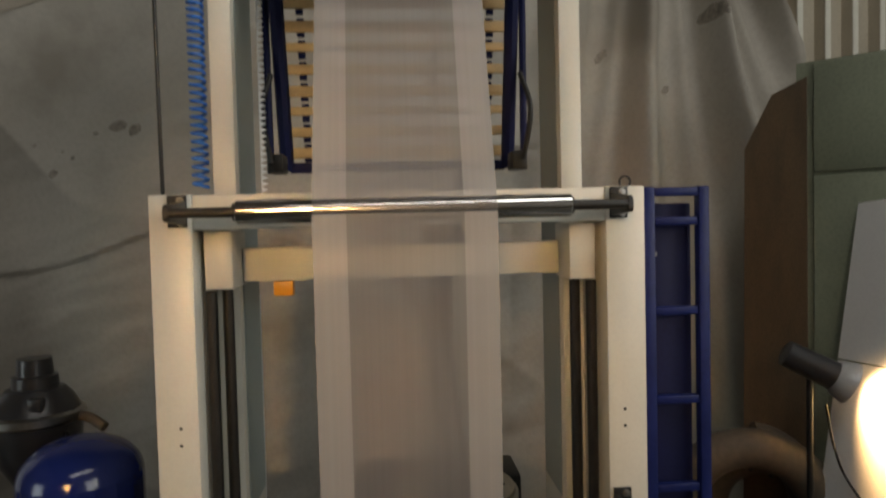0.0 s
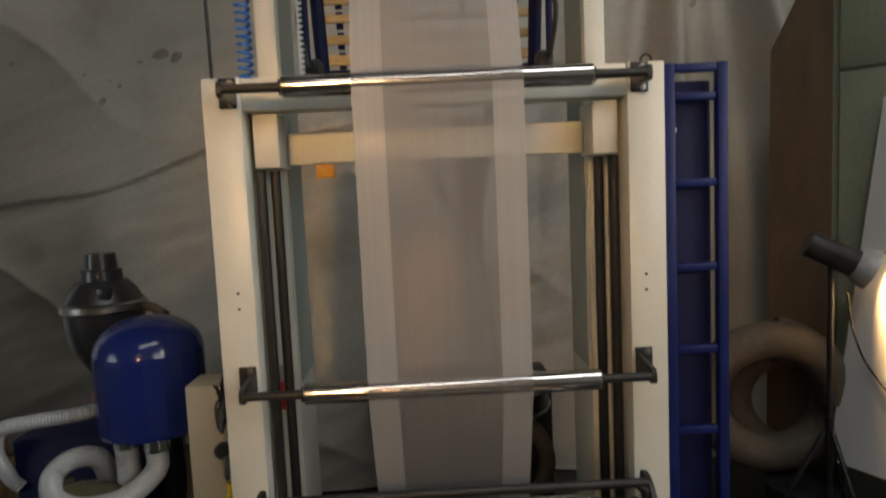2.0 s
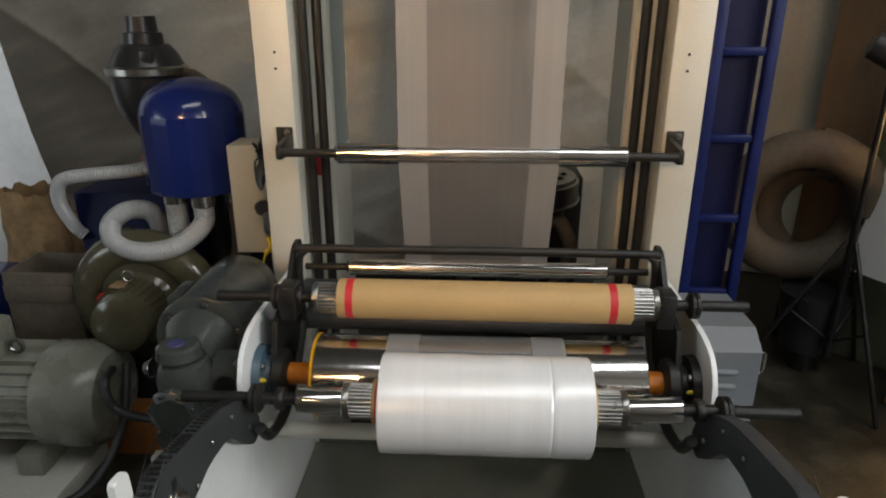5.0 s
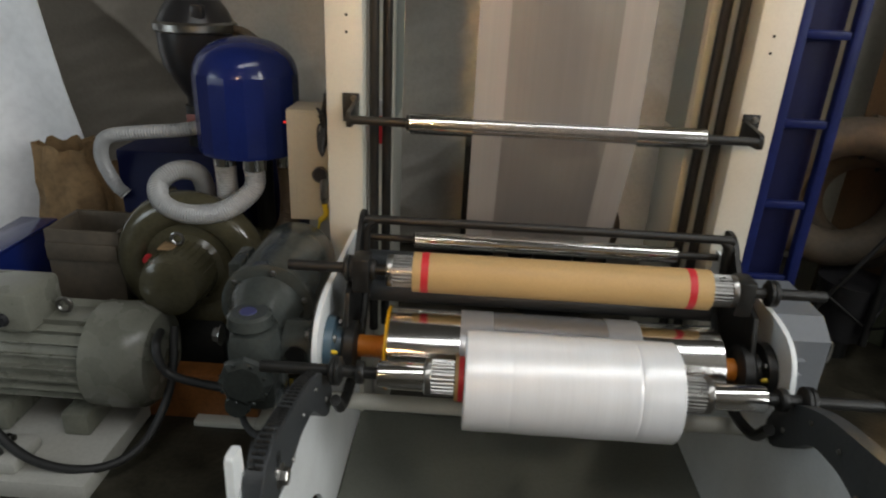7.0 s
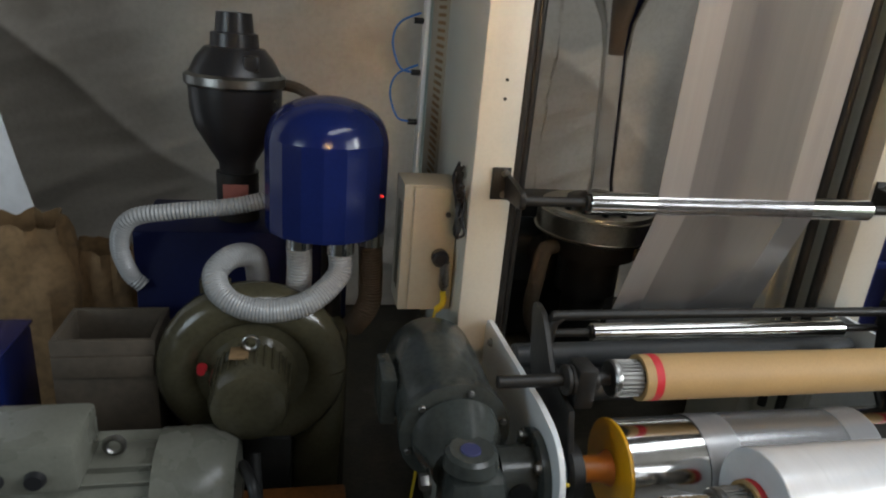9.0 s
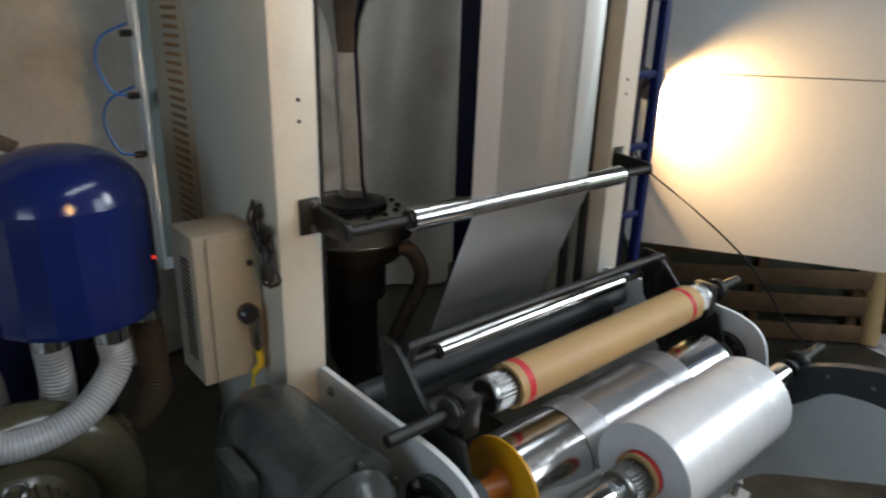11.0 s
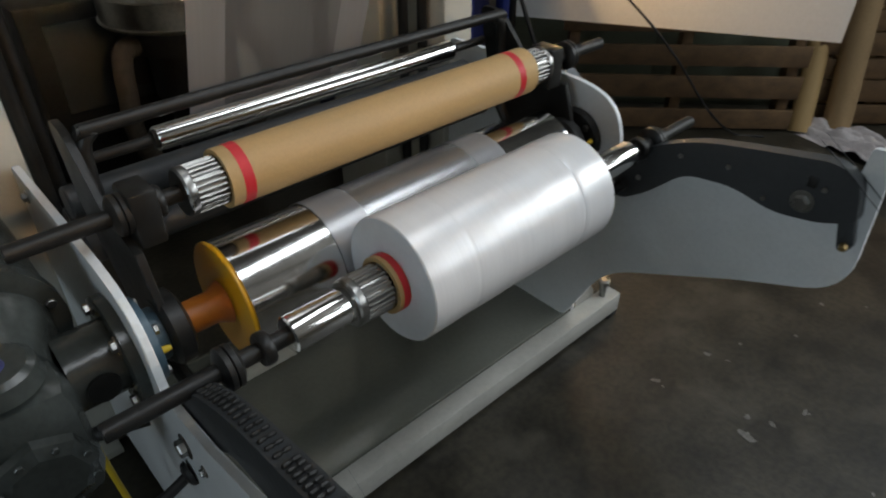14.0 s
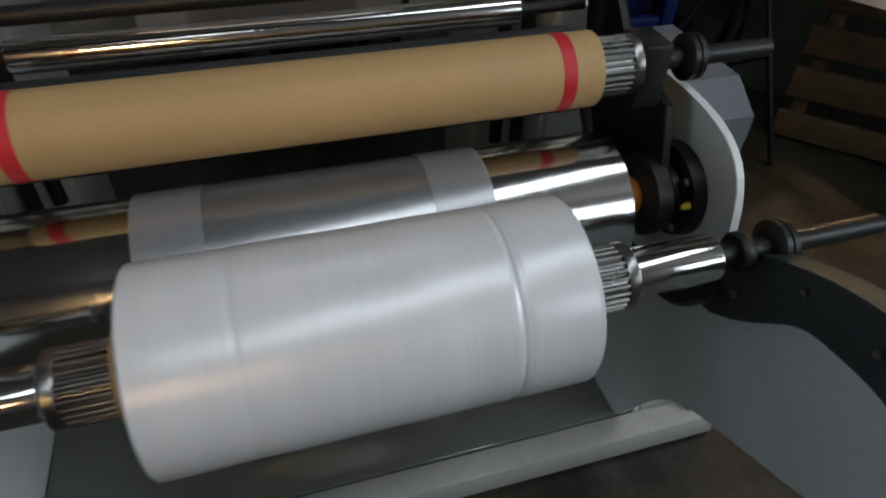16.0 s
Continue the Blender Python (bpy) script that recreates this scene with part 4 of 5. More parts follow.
def control_box():
    t = thing("control_box", (-0.66, 1.80, 0.69), "beige control enclosure on the post with vents and cables", "control box")
    part("body", box(-0.725, -0.588, 1.755, 1.88, 0.69, 1.02, 0.004), "beige_box", t)
    part("cover", box(-0.700, -0.592, 1.747, 1.7545, 0.695, 1.015, 0.002), "beige_box", t)
    for i in range(22):
        z = 0.74 + i * 0.0105
        part("vent", box(-0.7265, -0.7255, 1.78, 1.83, z, z + 0.005, 0), "black_iron", t)
    part("switch", rod((-0.615, 1.746, 0.95), (-0.615, 1.739, 0.95), 0.007, 12), "black_plastic", t)
    gauge = part("regulator", lathe((-0.628, 1.746, 0.84), (-0.628, 1.72, 0.84), [(0, 0.022), (0.7, 0.022), (1, 0.015)], 20), "black_plastic", t)
    part("glass_bowl", lathe((-0.615, 1.73, 0.83), (-0.615, 1.73, 0.755), [(0, 0.012), (0.8, 0.013), (1, 0.006)], 16), "steel", gauge)
    part("yellow_plug", sweep([(-0.615, 1.73, 0.752), (-0.612, 1.73, 0.72), (-0.63, 1.73, 0.70)], 0.008, 10, per=4), "cable_yellow", t)
    part("cable", sweep([(-0.63, 1.73, 0.70), (-0.66, 1.70, 0.55), (-0.65, 1.68, 0.35), (-0.70, 1.60, 0.02)], 0.004, 8), "cable_yellow", t)
    rnd = random.Random(5)
    for k in range(8):
        pts = [(-0.5935 - 0.012 * rnd.random(), 1.70 + 0.05 * rnd.random(), 1.06 + 0.03 * rnd.random())]
        for dy, z in ((0.03, 1.02), (-0.02, 0.985), (-0.045, 0.95), (-0.02, 0.93), (0.0, 0.97), (-0.03, 1.03)):
            pts.append((-0.594 - 0.02 * rnd.random(), 1.70 + dy + 0.03 * rnd.random() - 0.015, z + 0.04 * rnd.random() - 0.02))
        part("cable_loop", sweep(pts, 0.0032, 7, per=6), "rubber", t)
    return t


control_box()


def coil(name, p0, p1, r, wire, turns, label):
    p0, p1 = Vector(p0), Vector(p1)
    n = int(turns * 12)
    pts = []
    for i in range(n + 1):
        a = 2 * math.pi * i / 12
        c = p0.lerp(p1, (i / n) ** 1.35)
        pts.append(c + Vector((math.cos(a) * r, math.sin(a) * r, 0)))
    return solid(name, sweep(pts, wire, 6, smooth_line=False), "blue_coil", label, "air hose", "object", True, p1)


coil("coil_hose", (-0.522, 1.86, 2.72), (-0.522, 1.86, 1.86), 0.019, 0.0045, 52, "blue spiral air hose hanging beside the tower")
coil("coil_hose", (-0.55, 2.43, 1.74), (-0.545, 2.43, 1.525), 0.026, 0.0045, 12, "short blue spiral air hose inside the tower")
t = thing("tension_rod", (-0.60, 1.80, 1.832), "thin black rod running up beside the tower", "rod")
part("rod", rod((-0.60, 1.80, 1.835), (-0.605, 1.80, 2.66), 0.005, 10), "black_iron", t)
part("head", box(-0.63, -0.585, 1.785, 1.815, 2.62, 2.69, 0.005), "black_plastic", t)
t = thing("hook_ring", (0.56, 1.72, 1.832), "small dark lifting ring on the frame", "ring")
part("ring", sweep([(0.56 + 0.014 * math.cos(a), 1.72, 1.846 + 0.014 * math.sin(a)) for a in (2 * math.pi * i / 16 for i in range(17))], 0.003, 8, smooth_line=False), "black_iron", t)
t = thing("fire_red_valve", (-0.47, 2.12, 0.95), "red valve with a clear cap on the tower post", "valve")
part("body", lathe((-0.465, 1.835, 0.92), (-0.465, 1.835, 1.00), [(0, 0.018), (0.1, 0.022), (0.85, 0.022), (1, 0.014)], 20), "red", t)
part("cap", lathe((-0.465, 1.835, 1.00), (-0.465, 1.835, 1.045), [(0, 0.012), (0.6, 0.015), (1, 0.010)], 16), "hose", t)
t = thing("sensor", (-0.305, 1.82, 1.585), "small amber sensor under the tie bar", "sensor")
part("housing", box(-0.335, -0.285, 1.805, 1.835, 1.575, 1.614, 0.004), "amber", t)


# ---- drive of the winder ----
def gear_motor():
    t = thing("gear_motor", (-0.66, 1.35, 0.40), "blue-grey geared drive motor bolted to the side plate", "motor")
    part("motor_housing", lathe((-0.665, 1.33, 0.635), (-0.665, 1.66, 0.635), [(0, 0.07), (0.02, 0.098), (0.10, 0.104), (0.6, 0.106), (0.85, 0.104), (0.97, 0.085), (1, 0.05)], 40), "gear_grey", t)
    part("bell_flange", lathe((-0.665, 1.30, 0.635), (-0.665, 1.335, 0.635), [(0, 0.10), (0.15, 0.112), (0.85, 0.112), (1, 0.10)], 36), "gear_grey", t)
    for k in range(6):
        a = 2 * math.pi * k / 6 + 0.3
        part("bolt", hex_bolt((-0.665 + 0.098 * math.cos(a), 1.30, 0.635 + 0.098 * math.sin(a)), (0, -1, 0), 0.007, 0.006, False), "steel", t)
    part("neck", lathe((-0.665, 1.21, 0.625), (-0.665, 1.30, 0.635), [(0, 0.062), (0.35, 0.068), (0.7, 0.085), (1, 0.09)], 32), "gear_grey", t)
    case = bmesh.new()
    box(-0.715, -0.598, 1.13, 1.25, 0.45, 0.655, 0.034, case)
    part("gear_case", case, "gear_grey", t)
    part("case_cover", lathe((-0.665, 1.13, 0.545), (-0.665, 1.108, 0.545), [(0, 0.062), (0.6, 0.060), (1, 0.045)], 8), "gear_grey", t, smooth=False)
    part("lower_cover", lathe((-0.69, 1.13, 0.475), (-0.69, 1.118, 0.475), [(0, 0.03), (1, 0.026)], 20), "gear_grey", t)
    for a in range(8):
        an = 2 * math.pi * a / 8 + 0.39
        part("bolt", hex_bolt((-0.665 + 0.052 * math.cos(an), 1.112, 0.545 + 0.052 * math.sin(an)), (0, -1, 0), 0.005, 0.004, False), "gear_grey", t)
    part("name_plate", lathe((-0.668, 1.182, 0.6885), (-0.668, 1.182, 0.6915), [(0, 0.019), (1, 0.018)], 24), "label_blue", t, "small blue oval name plate")
    part("boss", lathe((-0.665, 1.185, 0.66), (-0.665, 1.185, 0.689), [(0, 0.052), (0.8, 0.048), (1, 0.04)], 28), "gear_grey", t)
    tube = part("output_tube", pipe((-0.598, 1.232, 0.59), (-0.53, 1.232, 0.59), 0.055, 0.045, 32), "gear_grey", t)
    part("window", lathe((-0.565, 1.1768, 0.59), (-0.565, 1.172, 0.59), [(0, 0.022), (1, 0.022)], 20), "black_iron", tube)
    fl = part("mounting_flange", lathe((-0.532, 1.232, 0.59), (-0.5155, 1.232, 0.59), [(0, 0.08), (0.1, 0.086), (1, 0.086)], 40), "gear_grey", t)
    for k in range(4):
        a = math.pi / 4 + k * math.pi / 2
        part("bolt", hex_bolt((-0.532, 1.232 + 0.072 * math.cos(a), 0.59 + 0.072 * math.sin(a)), (-1, 0, 0), 0.009, 0.007), "steel", fl)
    part("terminal_box", box(-0.80, -0.765, 1.42, 1.54, 0.58, 0.69, 0.008), "gear_grey", t)
    part("hanging_cable", sweep([(-0.60, 1.25, 0.47), (-0.595, 1.24, 0.38), (-0.585, 1.225, 0.22), (-0.58, 1.22, 0.02)], 0.005, 8), "cable_yellow", t, "thin yellow cable hanging down")
    part("power_cable", sweep([(-0.70, 1.16, 0.46), (-0.67, 1.12, 0.425), (-0.62, 1.09, 0.42), (-0.56, 1.085, 0.44), (-0.516, 1.09, 0.452)], 0.008, 10), "rubber", t, "short black cable into the side plate")
    part("grommet", lathe((-0.5165, 1.09, 0.452), (-0.527, 1.09, 0.450), [(0, 0.020), (0.6, 0.018), (1, 0.010)], 20), "rubber", t, "black rubber grommet")
    part("sight_plug", hex_bolt((-0.736, 1.19, 0.62), (-1, 0, 0), 0.016, 0.016, True), "steel", t)
    return t


gear_motor()


# ---- dryer, blower and extruder drive ----
def hopper_dryer():
    t = thing("vacuum_loader", (-0.90, 1.95, 0.30), "glossy blue domed vacuum loader on a stand with white hoses", "loader")
    x, y = -0.90, 1.96
    dome = part("dome", lathe((x, y, 0.845), (x, y, 1.19), [(0, 0.150), (0, 0.157), (0.03, 0.159), (0.64, 0.159), (0.70, 0.158), (0.76, 0.153), (0.82, 0.144), (0.87, 0.130), (0.92, 0.108), (0.96, 0.080), (0.985, 0.05), (1.0, 0.015)], 18), "blue", t, "deep blue enamelled dome with flat facets")
    for f in dome.data.polygons:
        f.use_smooth = f.normal.z > 0.05
    part("stand", rod((x + 0.02, y + 0.05, 0.0), (x + 0.02, y + 0.05, 0.86), 0.03), "black_iron", t)
    part("indicator", lathe((x + 0.135, y - 0.083, 0.955), (x + 0.14, y - 0.087, 0.955), [(0, 0.004), (1, 0.003)], 10), "red_led", t)
    for dx, dy in ((-0.07, -0.05), (0.035, -0.085), (0.12, -0.02)):
        part("spigot", rod((x + dx, y + dy, 0.80), (x + dx, y + dy, 0.85), 0.036), "chrome", t)
    h = thing("suction_hose", (-0.95, 1.87, 0.62), "white ribbed suction hose curling under the blue dome", "hose", "suction hoses")
    part("hose", sweep([(x + 0.035, y - 0.085, 0.805), (x + 0.03, y - 0.10, 0.74), (x - 0.05, y - 0.14, 0.68), (x - 0.16, y - 0.15, 0.665), (x - 0.25, y - 0.13, 0.69), (x - 0.28, y - 0.08, 0.735), (x - 0.24, y - 0.03, 0.765), (x - 0.19, y + 0.02, 0.74), (x - 0.18, y + 0.05, 0.64), (x - 0.18, y + 0.06, 0.50)], 0.030, 16, 0.0022, 0.008), "hose", h)
    h = thing("suction_hose", (-0.97, 1.91, 0.62), "short white ribbed hose under the blue dome", "hose", "suction hoses")
    part("hose", sweep([(x - 0.07, y - 0.05, 0.805), (x - 0.07, y - 0.05, 0.70), (x - 0.09, y - 0.02, 0.60), (x - 0.10, y + 0.02, 0.52)], 0.032, 16, 0.0022, 0.008), "hose", h)
    h = thing("suction_hose", (-0.78, 1.94, 0.55), "beige ribbed hose hanging under the blue dome", "hose", "suction hoses")
    part("hose", sweep([(x + 0.12, y - 0.02, 0.805), (x + 0.125, y - 0.02, 0.70), (x + 0.12, y - 0.03, 0.62), (x + 0.08, y, 0.54)], 0.032, 16, 0.0022, 0.008), "duct", h)
    return t


hopper_dryer()


def black_hopper():
    t = thing("feed_hopper", (-1.15, 2.22, 0.60), "black steel feed hopper with a stepped lid", "hopper")
    x, y = -1.15, 2.22
    part("bowl", lathe((x, y, 0.92), (x, y, 1.17), [(0, 0.05), (0.12, 0.052), (0.30, 0.08), (0.55, 0.115), (0.75, 0.126), (1, 0.128)], 40), "black_plastic", t)
    part("rim", lathe((x, y, 1.17), (x, y, 1.205), [(0, 0.132), (0.2, 0.138), (0.8, 0.138), (1, 0.128)], 40), "steel", t)
    part("lid", lathe((x, y, 1.205), (x, y, 1.365), [(0, 0.125), (0.25, 0.105), (0.42, 0.082), (0.44, 0.066), (0.66, 0.064), (0.68, 0.052), (1, 0.048)], 36), "black_plastic", t)
    part("lid_motor", box(x + 0.03, x + 0.07, y - 0.11, y - 0.075, 1.22, 1.26, 0.006), "black_plastic", t)
    part("outlet_arm", sweep([(x + 0.12, y, 1.18), (x + 0.17, y - 0.02, 1.175), (x + 0.22, y - 0.04, 1.15)], 0.016, 10), "duct", t)
    part("neck", rod((x, y, 0.78), (x, y, 0.925), 0.06), "black_iron", t)
    part("red_label", box(x - 0.035, x + 0.035, y - 0.072, y - 0.068, 0.855, 0.90, 0.001), "label_red", t, "small faded red warning label")
    part("bin", box(-1.42, -0.83, 2.08, 2.40, 0.0, 0.78, 0.008), "navy", t, "dark blue steel bin body")
    h = thing("beige_hose", (-1.25, 2.1, 0.85), "ribbed beige hose leaving the blue bin", "hose")
    part("hose", sweep([(-1.04, 2.02, 0.90), (-1.15, 2.0, 0.88), (-1.30, 1.99, 0.865), (-1.40, 2.0, 0.84), (-1.44, 2.03, 0.76), (-1.43, 2.07, 0.66), (-1.40, 2.079, 0.62)], 0.021, 14, 0.003, 0.010), "hose", h)
    return t


black_hopper()


def blower():
    t = thing("ring_blower", (-1.10, 1.88, 0.0), "olive-grey ring blower with a finned motor", "blower")
    x, z, y = -1.085, 0.475, 1.84
    ring = bmesh.new()
    pts = [(x + 0.19 * math.cos(a), y + 0.02, z + 0.19 * math.sin(a)) for a in (2 * math.pi * i / 40 for i in range(41))]
    sweep(pts, 0.058, 18, smooth_line=False, bm=ring)
    part("volute", ring, "olive", t)
    part("back_plate", lathe((x, y + 0.05, z), (x, y - 0.02, z), [(0, 0.18), (0.8, 0.18), (1, 0.12)], 40), "olive", t)
    part("motor", lathe((x, y - 0.02, z), (x, y - 0.20, z), [(0, 0.115), (0.1, 0.10), (0.75, 0.098), (0.9, 0.088), (0.98, 0.06), (1, 0.02)], 40), "olive", t)
    for k in range(12):
        a = radians(20 + 12.5 * k)
        p = Vector((math.cos(a), 0, math.sin(a)))
        part("fin", lathe(Vector((x, y - 0.035, z)) + p * 0.101, Vector((x, y - 0.14, z)) + p * 0.101, [(0, 0.004), (1, 0.003)], 6), "olive", t)
    part("eye_bolt", sweep([(x + 0.018 * math.cos(a), y - 0.08, z + 0.125 + 0.018 * math.sin(a)) for a in (2 * math.pi * i / 14 for i in range(15))], 0.005, 8, smooth_line=False), "steel", t)
    part("name_plate", box(x - 0.05, x - 0.005, y - 0.115, y - 0.06, z + 0.098, z + 0.104, 0.001), "sack", t)
    part("red_cap", lathe((x - 0.125, y - 0.03, z + 0.03), (x - 0.125, y - 0.055, z + 0.03), [(0, 0.014), (1, 0.010)], 14), "red", t)
    part("silencer", rod((x + 0.17, y + 0.10, 0.0), (x + 0.17, y + 0.10, 0.56), 0.085, 32, 0.02), "olive", t)
    part("foot", box(x - 0.12, x + 0.10, y - 0.05, y + 0.05, 0.0, 0.29, 0.01), "black_iron", t)
    part("outlet", rod((x - 0.10, y + 0.08, z + 0.10), (x - 0.10, y + 0.08, z + 0.23), 0.04), "olive", t)
    return t


blower()


def drive_motor():
    """The large finned motor of the extruder."""
    t = thing("drive_motor", (-1.38, 1.60, 0.0), "large grey-green finned electric motor on a base plate", "motor")
    y, z = 1.62, 0.265
    part("stator", lathe((-1.66, y, z), (-1.27, y, z), [(0, 0.135), (1, 0.135)], 48), "grey_motor", t)
    for k in range(22):
        a = radians(-80 + 360 / 26 * k) if k < 22 else 0
        if 70 < math.degrees(a) % 360 < 110:
            continue
        p, q = Vector((0, math.cos(a), math.sin(a))), Vector((0, -math.sin(a), math.cos(a)))
        bm = bmesh.new()
        vs = [bm.verts.new(Vector((xx, y, z)) + p * rr + q * w) for xx in (-1.65, -1.28) for rr, w in ((0.132, -0.004), (0.158, -0.0025), (0.158, 0.0025), (0.132, 0.004))]
        for f in ((0, 1, 2, 3), (7, 6, 5, 4), (0, 4, 5, 1), (1, 5, 6, 2), (2, 6, 7, 3), (3, 7, 4, 0)):
            bm.faces.new([vs[i] for i in f])
        part("fin", bm, "grey_motor", t, smooth=False)
    part("end_bell", lathe((-1.285, y, z), (-1.10, y, z), [(0, 0.163), (0.55, 0.165), (0.80, 0.158), (0.95, 0.135), (1, 0.06)], 48), "grey_motor", t)
    part("front_bell", lathe((-1.72, y, z), (-1.645, y, z), [(0, 0.08), (0.3, 0.13), (1, 0.163)], 48), "grey_motor", t)
    tb = part("terminal_box", box(-1.63, -1.42, y - 0.12, y + 0.05, z + 0.12, z + 0.245, 0.018), "grey_motor", t)
    for xx in (-1.58, -1.50):
        part("cable_entry", lathe((xx, y - 0.121, z + 0.165), (xx, y - 0.135, z + 0.165), [(0, 0.022), (1, 0.018)], 16), "black_plastic", tb)
    part("eye_bolt", sweep([(-1.37 + 0.02 * math.cos(a), y - 0.03, z + 0.175 + 0.02 * math.sin(a)) for a in (2 * math.pi * i / 14 for i in range(15))], 0.007, 8, smooth_line=False), "steel", t)
    for xx in (-1.58, -1.33):
        part("foot", box(xx - 0.04, xx + 0.04, y - 0.15, y + 0.15, 0.06, 0.135, 0.006), "grey_motor", t)
    part("cable", sweep([(-1.58, y - 0.14, z + 0.165), (-1.57, y - 0.22, z + 0.08), (-1.50, y - 0.26, 0.18), (-1.36, y - 0.30, 0.09), (-1.20, y - 0.28, 0.06), (-1.10, y - 0.20, 0.09), (-1.06, y - 0.08, 0.20), (-1.07, y + 0.02, 0.36)], 0.013, 12), "rubber", t)
    b = thing("base_plate", (-1.45, 1.5, 0), "white painted steel base plate with slide rails", "base plate")
    part("plate", box(-2.06, -1.20, 1.27, 1.80, 0.0, 0.058, 0.004), "beam_white", b)
    for xx in (-1.72, -1.48):
        r = part("slide_rail", box(xx - 0.08, xx + 0.08, 1.29, 1.42, 0.0585, 0.10, 0.012), "beam_white", b)
        for yy in (1.325, 1.385):
            part("bolt", hex_bolt((xx, yy, 0.10), (0, 0, 1), 0.017, 0.014), "steel", r)
    return t


drive_motor()
t = thing("belt_guard", (-1.85, 1.75, 0), "dark blue steel belt guard beside the motor", "machine guard")
part("guard", box(-1.855, -1.725, 1.43, 2.15, 0.07, 0.47, 0.012), "blue", t)
part("top_cover", box(-1.86, -1.7215, 1.425, 2.155, 0.4705, 0.480, 0.004), "blue", t)
part("foot", box(-1.84, -1.74, 1.46, 1.56, 0.0585, 0.0695, 0.003), "navy", t)
part("foot", box(-1.84, -1.74, 2.04, 2.14, 0.0, 0.0695, 0.003), "navy", t)
solid("brown_plank", box(-2.45, -1.95, 2.18, 2.22, 0.0, 0.20, 0.004), "rust_paint", "orange-brown plank on edge behind the belt guard", "plank", "object", False, (-2.2, 2.2, 0))
t = thing("dusty_crate", (-1.45, 1.97, 0), "dusty grey-brown open crate behind the motor", "crate")
for x0, x1, y0, y1 in ((-1.58, -1.33, 1.86, 1.875), (-1.58, -1.33, 2.045, 2.06), (-1.58, -1.565, 1.876, 2.044), (-1.345, -1.33, 1.876, 2.044)):
    part("side", box(x0, x1, y0, y1, 0.0, 0.56, 0.003), "duct", t)
part("bottom", box(-1.564, -1.346, 1.876, 2.044, 0.0, 0.015, 0.001), "duct", t)
part("cleat", box(-1.575, -1.335, 1.846, 1.8595, 0.46, 0.52, 0.003), "duct", t)


def sack(at, sx, sy, sz, label, seed):
    def place(u, v):
        a = 2 * math.pi * u
        r = 1 + 0.22 * noise.noise((3 * math.cos(a) + seed, 3 * math.sin(a), v * 5)) - 0.25 * v ** 3
        top = 1 + 0.05 * noise.noise((2 * math.cos(a), 2 * math.sin(a) + seed, 2.0))
        return (at[0] + sx * r * math.cos(a), at[1] + sy * r * math.sin(a), at[2] + sz * v * top)
    return solid("paper_sack", grid(40, 18, place), "sack", label, "sack", "object", True, at)


sack((-1.80, 2.42, 0.0), 0.15, 0.12, 0.70, "crumpled open brown paper sack", 1.0)
sack((-1.62, 2.50, 0.0), 0.12, 0.10, 0.58, "slumped brown paper sack beside another", 5.0)


# white board on the left, leaning
def leaning_board(name, corners, thick, label):
    bm = bmesh.new()
    vs = [bm.verts.new(c) for c in corners]
    bm.faces.new(vs)
    bmesh.ops.subdivide_edges(bm, edges=bm.edges[:], cuts=12, use_grid_fill=True)
    thicken(bm, thick)
    return solid(name, bm, "board", label, "board", "object", False, corners[0])


def hung_plastic(u, v):
    """White plastic sheeting that slants down behind the motor."""
    edge = -2.19 + 0.49 * (1 - v) ** 1.1
    x = -3.6 + (edge + 3.6) * u
    z = 2.3 * v
    y = 2.62 - 0.25 * (1 - u) + 0.05 * math.sin(7 * u + 2 * v) + 0.05 * noise.noise((u * 4, v * 3, 0.7)) * 2 + 0.02 * math.sin(23 * u + 3 * v)
    return (x, y, z)


solid("plastic_sheeting", thicken(grid(60, 40, hung_plastic), 0.004), "plastic_sheet", "white plastic sheeting hung slantwise behind the motor", "plastic sheet", "object", True, (-1.9, 2.62, 0))
b = sweep([(-1.095, 1.60, 0.36), (-1.07, 1.52, 0.375), (-1.055, 1.49, 0.34), (-1.02, 1.48, 0.295), (-0.905, 1.47, 0.275), (-0.80, 1.45, 0.285), (-0.70, 1.42, 0.315), (-0.58, 1.33, 0.37), (-0.50, 1.274, 0.40)], 0.013, 12)
solid("motor_cable", b, "rubber", "thick black cable sagging from the motor to the side plate", "cable", "object", True, (-0.50, 1.274, 0.40))
t = thing("floor_channel", (-0.85, 1.75, 0), "pale steel channel lying on the floor", "steel channel")
part("web", box(-1.05, -0.52, 1.70, 1.76, 0.0, 0.075, 0.004), "cream", t)
part("toe", box(-1.04, -0.53, 1.62, 1.699, 0.0, 0.02, 0.003), "cream", t)
t = thing("machine_foot", (-1.0, 1.98, 0), "worn orange-brown painted machine foot under the blower", "machine foot")
part("block", box(-1.24, -0.84, 1.66, 1.74, 0.0, 0.17, 0.006), "rust_paint", t)
part("flange", box(-1.24, -0.84, 1.741, 1.80, 0.0, 0.03, 0.003), "rust_paint", t)


